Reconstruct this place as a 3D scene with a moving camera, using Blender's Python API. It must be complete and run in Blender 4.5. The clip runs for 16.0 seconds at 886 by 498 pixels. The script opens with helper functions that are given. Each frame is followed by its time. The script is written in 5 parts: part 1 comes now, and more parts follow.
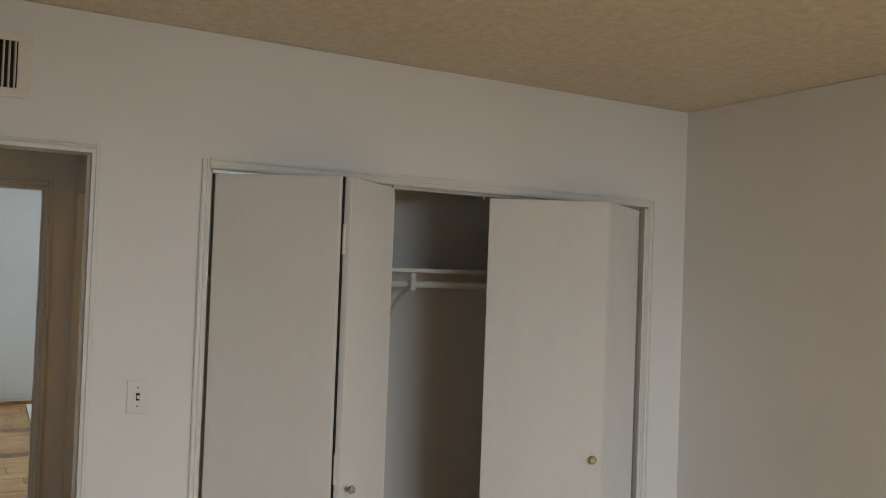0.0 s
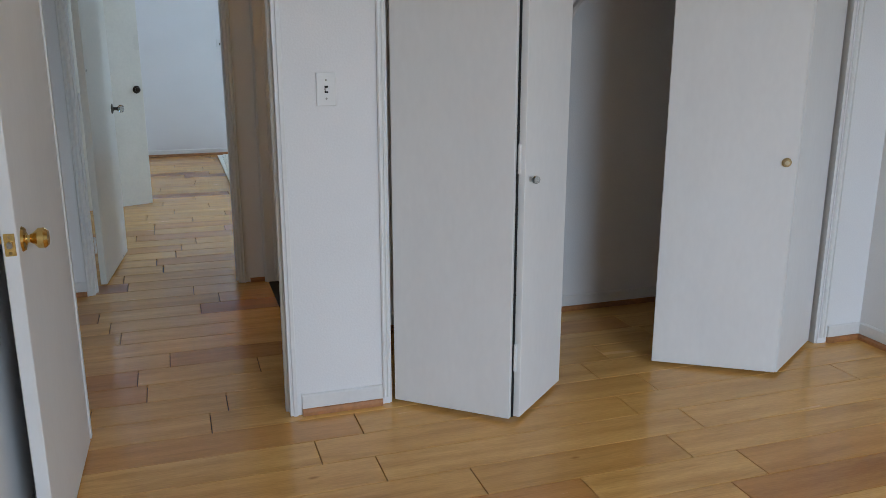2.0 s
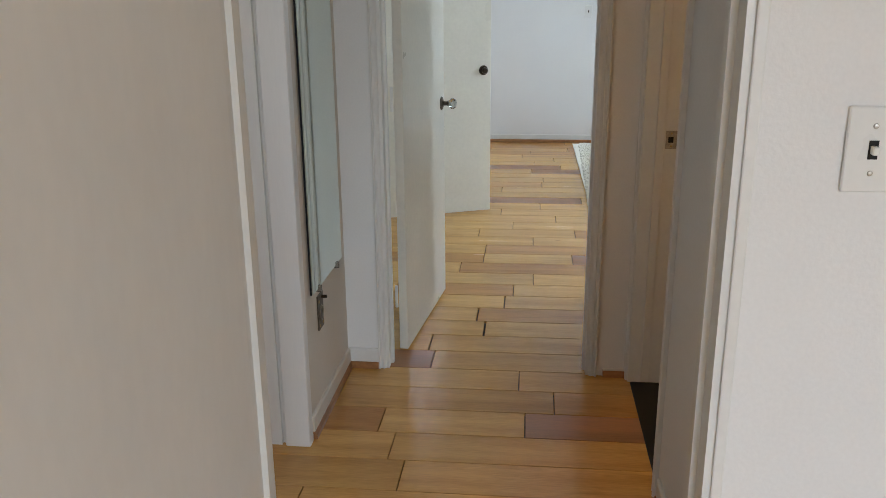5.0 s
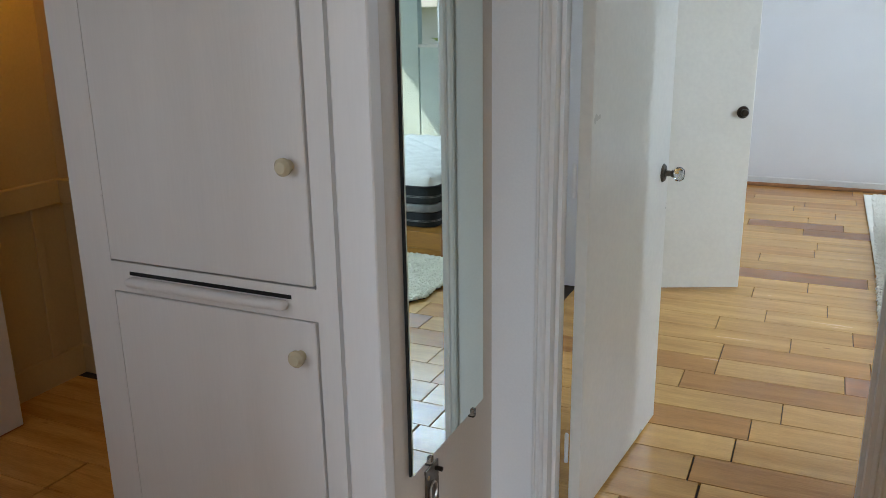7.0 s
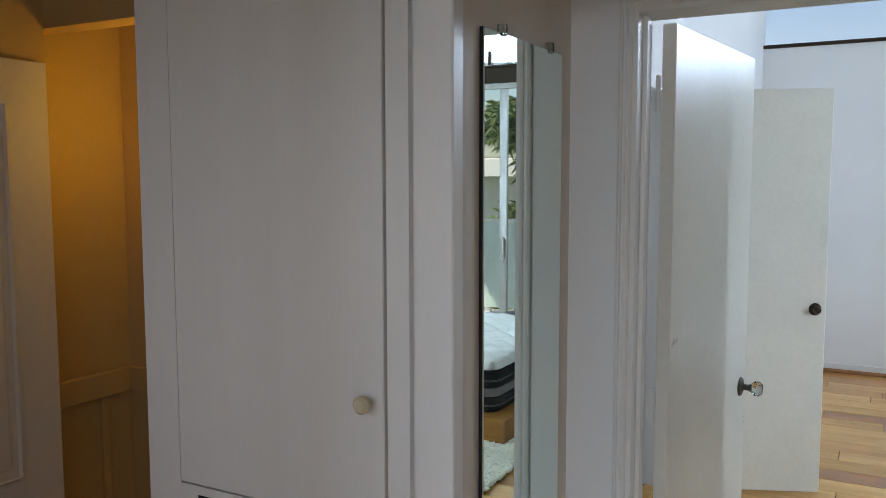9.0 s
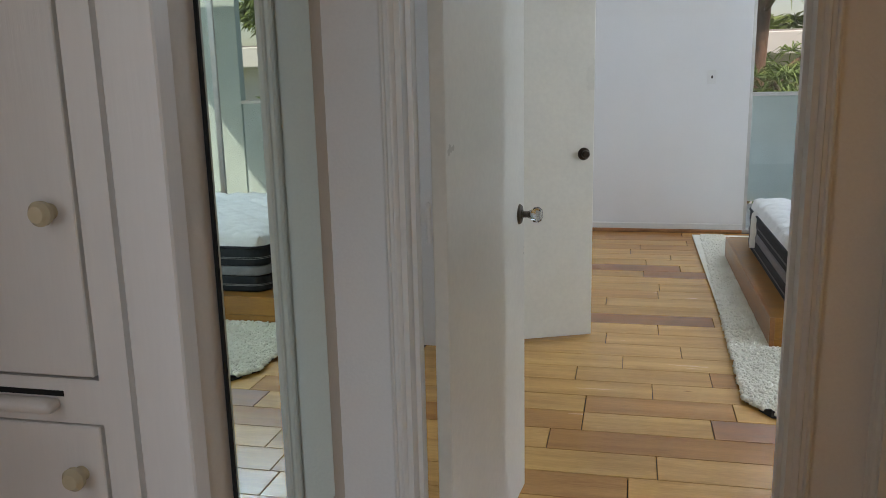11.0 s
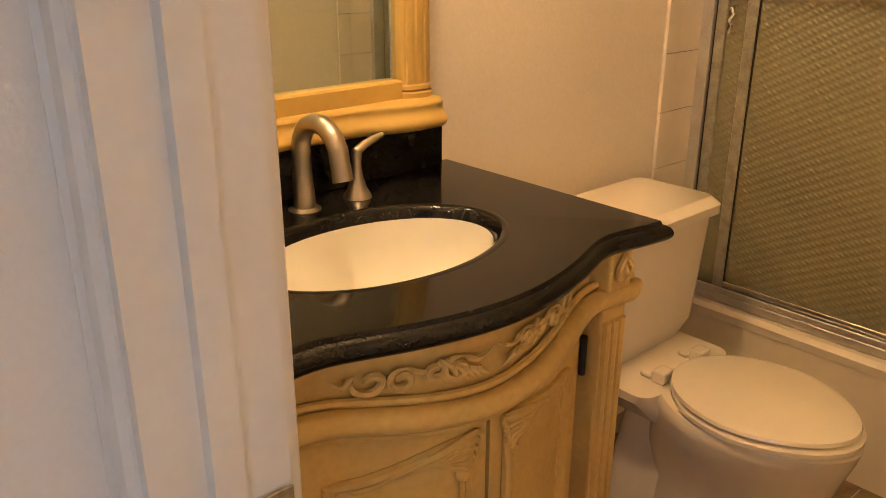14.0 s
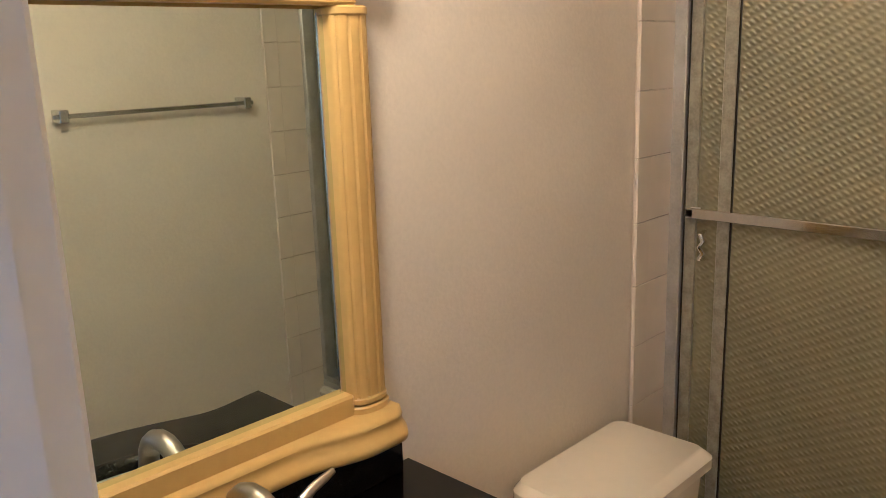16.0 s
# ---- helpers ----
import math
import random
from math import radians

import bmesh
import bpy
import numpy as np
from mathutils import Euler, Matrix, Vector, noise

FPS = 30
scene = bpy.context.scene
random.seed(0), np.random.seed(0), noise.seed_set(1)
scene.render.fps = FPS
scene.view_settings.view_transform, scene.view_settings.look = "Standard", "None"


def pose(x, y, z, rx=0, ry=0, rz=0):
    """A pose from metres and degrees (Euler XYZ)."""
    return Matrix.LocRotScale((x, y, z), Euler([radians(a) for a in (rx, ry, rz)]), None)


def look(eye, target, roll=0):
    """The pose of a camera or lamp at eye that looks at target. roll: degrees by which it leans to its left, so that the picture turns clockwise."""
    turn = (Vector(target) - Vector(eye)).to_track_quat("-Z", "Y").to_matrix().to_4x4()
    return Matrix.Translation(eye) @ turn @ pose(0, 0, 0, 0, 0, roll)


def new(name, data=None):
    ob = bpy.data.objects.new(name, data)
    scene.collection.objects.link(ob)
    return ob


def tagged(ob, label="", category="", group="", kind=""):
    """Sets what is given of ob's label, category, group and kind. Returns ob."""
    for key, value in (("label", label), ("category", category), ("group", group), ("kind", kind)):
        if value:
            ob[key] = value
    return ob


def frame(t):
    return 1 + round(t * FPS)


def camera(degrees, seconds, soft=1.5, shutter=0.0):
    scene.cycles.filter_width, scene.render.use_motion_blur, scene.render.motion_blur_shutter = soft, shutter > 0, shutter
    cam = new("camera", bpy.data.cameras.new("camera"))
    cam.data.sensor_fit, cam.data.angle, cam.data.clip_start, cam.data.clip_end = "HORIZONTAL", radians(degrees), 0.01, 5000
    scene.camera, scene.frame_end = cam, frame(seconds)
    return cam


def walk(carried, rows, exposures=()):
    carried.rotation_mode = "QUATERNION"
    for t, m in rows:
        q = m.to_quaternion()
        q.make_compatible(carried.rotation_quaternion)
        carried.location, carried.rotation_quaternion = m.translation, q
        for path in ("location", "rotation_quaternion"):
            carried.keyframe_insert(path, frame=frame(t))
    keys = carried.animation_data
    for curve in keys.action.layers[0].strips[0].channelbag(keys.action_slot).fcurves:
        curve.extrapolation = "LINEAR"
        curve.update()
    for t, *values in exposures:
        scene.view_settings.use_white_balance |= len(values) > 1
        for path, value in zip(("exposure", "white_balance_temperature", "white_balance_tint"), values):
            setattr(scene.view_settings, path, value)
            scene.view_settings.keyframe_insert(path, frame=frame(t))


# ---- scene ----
cam = camera(56.5, 16.0, soft=0.7)
PATH = [
    (0, (0.026, 0.248, 1.684), (0.993, 1.998, 1.731), 2.1),
    (0.5, (-0.006, 0.278, 1.607), (0.878, 2.073, 1.601), 1.6),
    (1, (-0.008, 0.272, 1.531), (0.819, 2.083, 1.343), 1.2),
    (1.5, (-0.016, 0.274, 1.455), (0.728, 2.098, 1.106), 0.5),
    (2, (-0.029, 0.308, 1.39), (0.576, 2.148, 0.89), 0.0),
    (2.5, (-0.052, 0.456, 1.379), (0.379, 2.324, 0.809), -0.9),
    (3, (-0.034, 0.682, 1.393), (0.245, 2.581, 0.83), -1.3),
    (3.5, (0.049, 0.998, 1.388), (0.088, 2.917, 0.827), -1.4),
    (3.7, (0.049, 1.113, 1.391), (0.029, 3.032, 0.83), -0.9),
    (5.8, (0.023, 2.669, 1.429), (-0.214, 4.568, 0.849), -1.0),
    (6, (0.017, 2.797, 1.44), (-0.25, 4.693, 0.863), -1.0),
    (6.5, (0.079, 2.983, 1.455), (-0.591, 4.784, 0.9), -0.9),
    (7, (0.101, 3.086, 1.486), (-0.702, 4.832, 0.934), -0.9),
    (7.5, (0.104, 3.111, 1.556), (-0.764, 4.847, 1.072), -0.9),
    (8, (0.101, 3.101, 1.632), (-0.853, 4.827, 1.3), -0.3),
    (8.2, (0.097, 3.097, 1.661), (-0.883, 4.82, 1.392), -0.2),
    (10.3, (-0.054, 3.171, 1.53), (-0.805, 5.019, 1.387), -1.1),
    (10.5, (-0.017, 3.214, 1.499), (-0.692, 5.086, 1.293), -0.9),
    (11, (-0.04, 3.413, 1.381), (-0.478, 5.319, 0.963), -1.3),
    (11.5, (-0.073, 3.636, 1.328), (-0.275, 5.547, 0.773), -1.7),
    (12, (-0.092, 3.862, 1.312), (0.155, 5.738, 0.664), -1.9),
    (12.5, (-0.115, 4.072, 1.335), (0.554, 5.831, 0.658), -3.6),
    (13, (-0.028, 4.243, 1.327), (0.881, 5.883, 0.631), -2.6),
    (13.5, (0.133, 4.38, 1.365), (1.241, 5.887, 0.656), -1.0),
    (14, (0.265, 4.486, 1.396), (1.511, 5.879, 0.682), 0.2),
    (14.5, (0.354, 4.611, 1.435), (1.688, 5.926, 0.733), -0.4),
    (15, (0.398, 4.655, 1.499), (1.747, 5.967, 0.822), -1.7),
    (15.5, (0.447, 4.68, 1.59), (1.812, 6.009, 0.982), -2.1),
    (16, (0.469, 4.728, 1.677), (1.86, 6.088, 1.213), -1.9),
]
EXPOSURES = [(0, -0.4, 7700, 13), (0.8, -0.28, 7200, 13), (1.6, -0.12, 6500, 13), (2.6, -0.08, 6150, 13), (3.7, -0.18, 6150, 13), (5.8, 0.6, 7700, 15), (6.6, 0.55, 6800, 15), (8.2, 0.4, 6700, 15), (10.3, 0.1, 6900, 16), (11.0, 0.0, 7300, 18), (12.0, 0.36, 7600, 22), (13.0, 0.78, 7200, 26), (14.0, 1.7, 6600, 23), (15.0, 1.72, 4900, 21), (16, 1.3, 4500, 18)]
walk(cam, [(t, look(eye, target, roll)) for t, eye, target, roll in PATH], EXPOSURES)

# ---- light ----
world = bpy.data.worlds.new("world")
scene.world = world
world.use_nodes = True
wn = world.node_tree.nodes
sky = wn.new("ShaderNodeTexSky")
sky.sky_type, sky.sun_disc = "NISHITA", False
sky.sun_elevation, sky.sun_rotation = radians(48.6), radians(124.5)
wn["Background"].inputs["Strength"].default_value = 0.12
world.node_tree.links.new(sky.outputs["Color"], wn["Background"].inputs["Color"])


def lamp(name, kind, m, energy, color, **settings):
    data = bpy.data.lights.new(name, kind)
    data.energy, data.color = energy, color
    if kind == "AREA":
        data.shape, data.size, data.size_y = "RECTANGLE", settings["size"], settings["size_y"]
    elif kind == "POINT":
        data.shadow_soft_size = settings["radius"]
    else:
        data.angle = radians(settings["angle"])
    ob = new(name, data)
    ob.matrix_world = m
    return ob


lamp("sun", "SUN", look((8, -5.5, 11), (0, 0, 0)), 5.0, (1.0, 0.95, 0.87), angle=0.5)
# daylight in the openings: bedroom window, clerestory and side window
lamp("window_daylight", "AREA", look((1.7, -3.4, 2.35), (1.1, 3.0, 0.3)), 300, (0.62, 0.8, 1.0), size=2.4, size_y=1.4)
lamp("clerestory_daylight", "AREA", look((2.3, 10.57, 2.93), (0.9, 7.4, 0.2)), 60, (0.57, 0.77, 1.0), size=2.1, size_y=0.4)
lamp("side_window_daylight", "AREA", look((3.6, 6.4, 1.55), (1.9, 9.5, 0.9)), 66, (0.56, 0.77, 1.0), size=0.6, size_y=1.05)
# fill light at an unseen hall window, added to brighten the linen cabinet
lamp("hall_fill_daylight", "AREA", look((-1.25, 3.25, 1.45), (-1.0, 4.9, 0.3)), 2.0, (0.8, 0.89, 1.0), size=0.95, size_y=1.05)
# warm bulbs: bathroom vanity fixture and stair alcove
lamp("vanity_bulb", "POINT", pose(1.0, 5.45, 2.12), 10.5, (1.0, 0.69, 0.33), radius=0.07)
lamp("alcove_bulb", "POINT", pose(-2.25, 5.3, 1.85), 2.0, (1.0, 0.54, 0.05), radius=0.06)


# ---- materials ----
def mat(name, color, rough=0.5, metal=0.0, var=0.06, scale=3.0, fine=90.0, bump=0.05, coat=0.0, color2=None, stretch=(1, 1, 1), spec=0.5, per_object=0.0, trans=0.0, ior=1.45, tex="Object"):
    m = bpy.data.materials.new(name)
    m.use_nodes = True
    nt = m.node_tree
    n, link = nt.nodes, nt.links.new
    b = n["Principled BSDF"]
    tc = n.new("ShaderNodeTexCoord")
    mp = n.new("ShaderNodeMapping")
    mp.inputs["Scale"].default_value = stretch
    src = tc.outputs[tex]
    if per_object:
        oi = n.new("ShaderNodeObjectInfo")
        mul = n.new("ShaderNodeMath")
        mul.operation = "MULTIPLY"
        mul.inputs[1].default_value = 50.0
        add = n.new("ShaderNodeVectorMath")
        add.operation = "ADD"
        link(oi.outputs["Random"], mul.inputs[0])
        link(tc.outputs["Object"], add.inputs[0])
        link(mul.outputs[0], add.inputs[1])
        src = add.outputs[0]
    link(src, mp.inputs["Vector"])
    big = n.new("ShaderNodeTexNoise")
    big.inputs["Scale"].default_value, big.inputs["Detail"].default_value = scale, 5
    small = n.new("ShaderNodeTexNoise")
    small.inputs["Scale"].default_value, small.inputs["Detail"].default_value = fine, 4
    link(mp.outputs["Vector"], big.inputs["Vector"])
    link(mp.outputs["Vector"], small.inputs["Vector"])
    ramp = n.new("ShaderNodeValToRGB")
    c2 = color2 or [max(0.0, c * (1 - 2.2 * var)) for c in color]
    c1 = [min(1.0, c * (1 + 0.5 * var)) for c in color]
    ramp.color_ramp.elements[0].color = (*c2, 1)
    ramp.color_ramp.elements[1].color = (*c1, 1)
    ramp.color_ramp.elements[0].position, ramp.color_ramp.elements[1].position = 0.25, 0.62
    mix = n.new("ShaderNodeMath")
    mix.operation = "MULTIPLY_ADD"
    mix.inputs[1].default_value = 0.35
    link(small.outputs["Fac"], mix.inputs[0])
    half = n.new("ShaderNodeMath")
    half.operation = "MULTIPLY"
    half.inputs[1].default_value = 0.65
    link(big.outputs["Fac"], half.inputs[0])
    link(half.outputs[0], mix.inputs[2])
    link(mix.outputs[0], ramp.inputs["Fac"])
    link(ramp.outputs["Color"], b.inputs["Base Color"])
    rr = n.new("ShaderNodeMapRange")
    rr.inputs["To Min"].default_value, rr.inputs["To Max"].default_value = max(0.02, rough - 0.08), min(1.0, rough + 0.08)
    link(big.outputs["Fac"], rr.inputs["Value"])
    link(rr.outputs["Result"], b.inputs["Roughness"])
    b.inputs["Metallic"].default_value = metal
    b.inputs["Coat Weight"].default_value = coat
    b.inputs["Coat Roughness"].default_value = 0.12
    b.inputs["Specular IOR Level"].default_value = spec
    b.inputs["Transmission Weight"].default_value = trans
    b.inputs["IOR"].default_value = ior
    if bump:
        bp = n.new("ShaderNodeBump")
        bp.inputs["Strength"].default_value, bp.inputs["Distance"].default_value = min(1.0, bump * 4), 0.004
        link(small.outputs["Fac"], bp.inputs["Height"])
        link(bp.outputs["Normal"], b.inputs["Normal"])
    return m


def plank_material():
    m = mat("floor_wood", (0.68, 0.38, 0.115), rough=0.24, var=0.2, scale=1.6, fine=26, bump=0.012, stretch=(0.9, 9.0, 9.0), per_object=1.0, coat=0.12, color2=(0.46, 0.22, 0.055))
    nt = m.node_tree
    n, link = nt.nodes, nt.links.new
    b = n["Principled BSDF"]
    old = b.inputs["Base Color"].links[0].from_socket
    oi = n.new("ShaderNodeObjectInfo")
    ramp = n.new("ShaderNodeValToRGB")
    ramp.color_ramp.interpolation = "LINEAR"
    e = ramp.color_ramp.elements
    e[0].position, e[0].color = 0.0, (1.0, 1.0, 1.0, 1)
    e[1].position, e[1].color = 1.0, (0.74, 0.6, 0.5, 1)
    for p, c in ((0.3, (1.08, 1.06, 1.02, 1)), (0.55, (0.9, 0.86, 0.78, 1)), (0.75, (1.1, 1.12, 1.12, 1)), (0.9, (0.86, 0.74, 0.66, 1))):
        el = e.new(p)
        el.color = c
    mx = n.new("ShaderNodeMix")
    mx.data_type, mx.blend_type = "RGBA", "MULTIPLY"
    mx.inputs["Factor"].default_value = 1.0
    geo = n.new("ShaderNodeNewGeometry")
    add = n.new("ShaderNodeMath")
    add.operation = "ADD"
    wrap = n.new("ShaderNodeMath")
    wrap.operation = "FRACT"
    link(oi.outputs["Random"], add.inputs[0])
    link(geo.outputs["Random Per Island"], add.inputs[1])
    link(add.outputs[0], wrap.inputs[0])
    link(wrap.outputs[0], ramp.inputs["Fac"])
    link(old, mx.inputs["A"])
    link(ramp.outputs["Color"], mx.inputs["B"])
    # long dark figure and small knots in the boards
    src = [x for x in n if x.bl_idname == "ShaderNodeMapping"][0].inputs["Vector"].links[0].from_socket
    fig_map = n.new("ShaderNodeMapping")
    fig_map.inputs["Scale"].default_value = (1.3, 11.0, 11.0)
    fig = n.new("ShaderNodeTexNoise")
    fig.inputs["Scale"].default_value, fig.inputs["Detail"].default_value, fig.inputs["Distortion"].default_value = 2.2, 7, 0.9
    link(src, fig_map.inputs["Vector"])
    link(fig_map.outputs["Vector"], fig.inputs["Vector"])
    fig_ramp = n.new("ShaderNodeMapRange")
    fig_ramp.inputs["From Min"].default_value, fig_ramp.inputs["From Max"].default_value = 0.55, 0.74
    fig_ramp.inputs["To Min"].default_value, fig_ramp.inputs["To Max"].default_value = 0.0, 0.32
    link(fig.outputs["Fac"], fig_ramp.inputs["Value"])
    knot_map = n.new("ShaderNodeMapping")
    knot_map.inputs["Scale"].default_value = (1.0, 2.2, 1.0)
    knot = n.new("ShaderNodeTexVoronoi")
    knot.inputs["Scale"].default_value = 2.3
    link(src, knot_map.inputs["Vector"])
    link(knot_map.outputs["Vector"], knot.inputs["Vector"])
    knot_range = n.new("ShaderNodeMapRange")
    knot_range.inputs["From Min"].default_value, knot_range.inputs["From Max"].default_value = 0.015, 0.055
    knot_range.inputs["To Min"].default_value, knot_range.inputs["To Max"].default_value = 0.8, 0.0
    link(knot.outputs["Distance"], knot_range.inputs["Value"])
    most = n.new("ShaderNodeMath")
    most.operation = "MAXIMUM"
    link(fig_ramp.outputs["Result"], most.inputs[0])
    link(knot_range.outputs["Result"], most.inputs[1])
    dark = n.new("ShaderNodeMix")
    dark.data_type, dark.blend_type = "RGBA", "MULTIPLY"
    dark.inputs["B"].default_value = (0.52, 0.38, 0.26, 1)
    link(most.outputs[0], dark.inputs["Factor"])
    link(mx.outputs["Result"], dark.inputs["A"])
    link(dark.outputs["Result"], b.inputs["Base Color"])
    return m


def simple_glass(name, color=(1, 1, 1), rough=0.0):
    m = bpy.data.materials.new(name)
    m.use_nodes = True
    b = m.node_tree.nodes["Principled BSDF"]
    b.inputs["Base Color"].default_value = (*color, 1)
    b.inputs["Roughness"].default_value = rough
    b.inputs["Transmission Weight"].default_value = 1.0
    b.inputs["IOR"].default_value = 1.45
    return m


def pattern_glass():
    m = bpy.data.materials.new("patterned_glass")
    m.use_nodes = True
    nt = m.node_tree
    n, link = nt.nodes, nt.links.new
    b = n["Principled BSDF"]
    b.inputs["Base Color"].default_value = (0.5, 0.47, 0.28, 1)
    b.inputs["Roughness"].default_value = 0.24
    b.inputs["Transmission Weight"].default_value = 0.55
    tc = n.new("ShaderNodeTexCoord")
    waves = []
    for angle, size in ((28, 15), (-48, 24)):
        mp = n.new("ShaderNodeMapping")
        mp.inputs["Rotation"].default_value = (radians(angle), 0, 0)
        w = n.new("ShaderNodeTexWave")
        w.bands_direction = "Z"
        w.inputs["Scale"].default_value = size
        w.inputs["Distortion"].default_value = 1.2
        w.inputs["Detail Scale"].default_value = 2.0
        link(tc.outputs["Object"], mp.inputs["Vector"])
        link(mp.outputs["Vector"], w.inputs["Vector"])
        waves.append(w)
    mul = n.new("ShaderNodeMath")
    mul.operation = "MULTIPLY"
    link(waves[0].outputs["Fac"], mul.inputs[0])
    link(waves[1].outputs["Fac"], mul.inputs[1])
    bp = n.new("ShaderNodeBump")
    bp.inputs["Strength"].default_value, bp.inputs["Distance"].default_value = 0.6, 0.003
    link(mul.outputs[0], bp.inputs["Height"])
    link(bp.outputs["Normal"], b.inputs["Normal"])
    return m


def mirror_material():
    m = bpy.data.materials.new("mirror")
    m.use_nodes = True
    b = m.node_tree.nodes["Principled BSDF"]
    b.inputs["Base Color"].default_value = (0.74, 0.84, 0.79, 1)
    b.inputs["Metallic"].default_value = 1.0
    b.inputs["Roughness"].default_value = 0.01
    return m


WALL = mat("wall_paint", (0.8, 0.79, 0.775), rough=0.62, var=0.035, scale=1.3, fine=140, bump=0.045)
TRIM = mat("trim_paint", (0.76, 0.75, 0.72), rough=0.38, var=0.04, scale=4, fine=60, bump=0.012)
DOOR = mat("door_paint", (0.77, 0.76, 0.735), rough=0.5, var=0.028, scale=3.0, fine=30, bump=0.004, stretch=(1.6, 1.6, 0.7))
DOORCREAM = mat("cream_door_paint", (0.79, 0.76, 0.67), rough=0.3, var=0.05, scale=2.0, fine=50, bump=0.012)
CABPAINT = mat("cabinet_paint", (0.82, 0.8, 0.77), rough=0.34, var=0.025, scale=3.5, fine=70, bump=0.03, stretch=(2.5, 2.5, 0.18))
MIRRORWALL = mat("beige_paint", (0.7, 0.64, 0.56), rough=0.6, var=0.04, scale=2, fine=120, bump=0.02)
BATHWALL = mat("bath_paint", (0.79, 0.71, 0.59), rough=0.42, var=0.05, scale=2.5, fine=110, bump=0.045)
# cream paint turned ochre: the alcove's dim orange light is put into the colour
ALCOVE = mat("alcove_paint_with_warm_light", (0.62, 0.47, 0.24), rough=0.55, var=0.06, scale=2, fine=90, bump=0.02)
CEIL = mat("popcorn_ceiling", (0.76, 0.7, 0.58), rough=0.9, var=0.12, scale=30, fine=95, bump=0.9, color2=(0.62, 0.56, 0.45))
SHOE = mat("shoe_wood", (0.4, 0.17, 0.06), rough=0.35, var=0.25, scale=6, fine=60, bump=0.02)
PLANK = plank_material()
PLANKBROWN = mat("reddish_plank", (0.42, 0.18, 0.065), rough=0.34, var=0.2, scale=1.6, fine=26, bump=0.012, stretch=(0.9, 9.0, 9.0), per_object=1.0, coat=0.12, color2=(0.25, 0.115, 0.045))
SUBFLOOR = mat("subfloor", (0.05, 0.03, 0.018), rough=0.9, bump=0.0)
BRASS = mat("brass", (0.78, 0.55, 0.2), rough=0.16, metal=1.0, var=0.08, scale=30, fine=200, bump=0.0)
OLDBRASS = mat("worn_brass", (0.5, 0.38, 0.2), rough=0.35, metal=1.0, var=0.2, scale=60, fine=200, bump=0.02)
STEEL = mat("scratched_steel", (0.48, 0.45, 0.4), rough=0.35, metal=1.0, var=0.25, scale=40, fine=200, bump=0.03)
TARNISH = mat("tarnished_metal", (0.14, 0.12, 0.095), rough=0.45, metal=0.8, var=0.3, scale=60, fine=200, bump=0.03)
DULLMETAL = mat("dull_stile_metal", (0.36, 0.34, 0.26), rough=0.5, metal=0.3, var=0.2, scale=30, fine=160, bump=0.03)
NICKEL = mat("brushed_nickel", (0.42, 0.37, 0.3), rough=0.36, metal=1.0, var=0.06, scale=20, fine=200, bump=0.01)
CHROME = mat("chrome", (0.72, 0.72, 0.7), rough=0.14, metal=1.0, var=0.08, scale=20, fine=150, bump=0.0)
ALU = mat("aluminium", (0.58, 0.56, 0.52), rough=0.4, metal=0.6, var=0.12, scale=14, fine=160, bump=0.015)
BLACKIRON = mat("black_iron", (0.016, 0.014, 0.013), rough=0.4, metal=0.3, bump=0.02)
DARKKNOB = mat("dark_bronze", (0.05, 0.035, 0.025), rough=0.3, metal=0.8, bump=0.01)
PORC = mat("porcelain", (0.82, 0.74, 0.6), rough=0.1, var=0.02, scale=3, fine=40, bump=0.0, coat=0.6)
BASIN = mat("basin_porcelain", (0.78, 0.76, 0.68), rough=0.08, var=0.015, scale=3, fine=40, bump=0.0, coat=0.6)
CARVED = mat("pale_carved_wood", (0.7, 0.51, 0.2), rough=0.42, var=0.14, scale=40, fine=120, bump=0.03, color2=(0.52, 0.34, 0.11))
IVORY = mat("ivory_knob", (0.66, 0.58, 0.4), rough=0.16, var=0.04, scale=30, bump=0.0, coat=0.5)
WHITEPLASTIC = mat("switch_plastic", (0.78, 0.77, 0.74), rough=0.3, var=0.02, bump=0.0)
# near-black for dark parts, and in place of shade in gaps and holes
DARK = mat("dark_parts_and_gap_shade", (0.012, 0.011, 0.01), rough=0.8, bump=0.0)
GRANITE = mat("black_granite", (0.012, 0.011, 0.010), rough=0.09, var=0.4, scale=40, fine=260, bump=0.0, spec=0.36)
VANITY = mat("antique_cream_wood", (0.7, 0.495, 0.165), rough=0.4, var=0.1, scale=5, fine=70, bump=0.03, color2=(0.54, 0.34, 0.1))
FRAMEGOLD = mat("mirror_frame_paint", (0.54, 0.365, 0.1), rough=0.36, var=0.06, scale=6, fine=60, bump=0.015)
GROUT = mat("grout", (0.68, 0.59, 0.48), rough=0.9, bump=0.05)
BATHTILE = mat("bath_floor_tile", (0.33, 0.22, 0.12), rough=0.3, var=0.35, scale=9, fine=40, bump=0.02)
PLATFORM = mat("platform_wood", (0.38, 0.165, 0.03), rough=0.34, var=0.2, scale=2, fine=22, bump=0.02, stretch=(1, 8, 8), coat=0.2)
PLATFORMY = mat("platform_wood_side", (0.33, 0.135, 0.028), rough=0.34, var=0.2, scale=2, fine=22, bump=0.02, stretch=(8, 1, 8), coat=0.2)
MATWHITE = mat("mattress_quilt", (0.8, 0.79, 0.75), rough=0.85, var=0.05, scale=9, fine=120, bump=0.12)
MATDARK = mat("mattress_charcoal", (0.022, 0.025, 0.03), rough=0.85, var=0.2, scale=20, fine=220, bump=0.1)
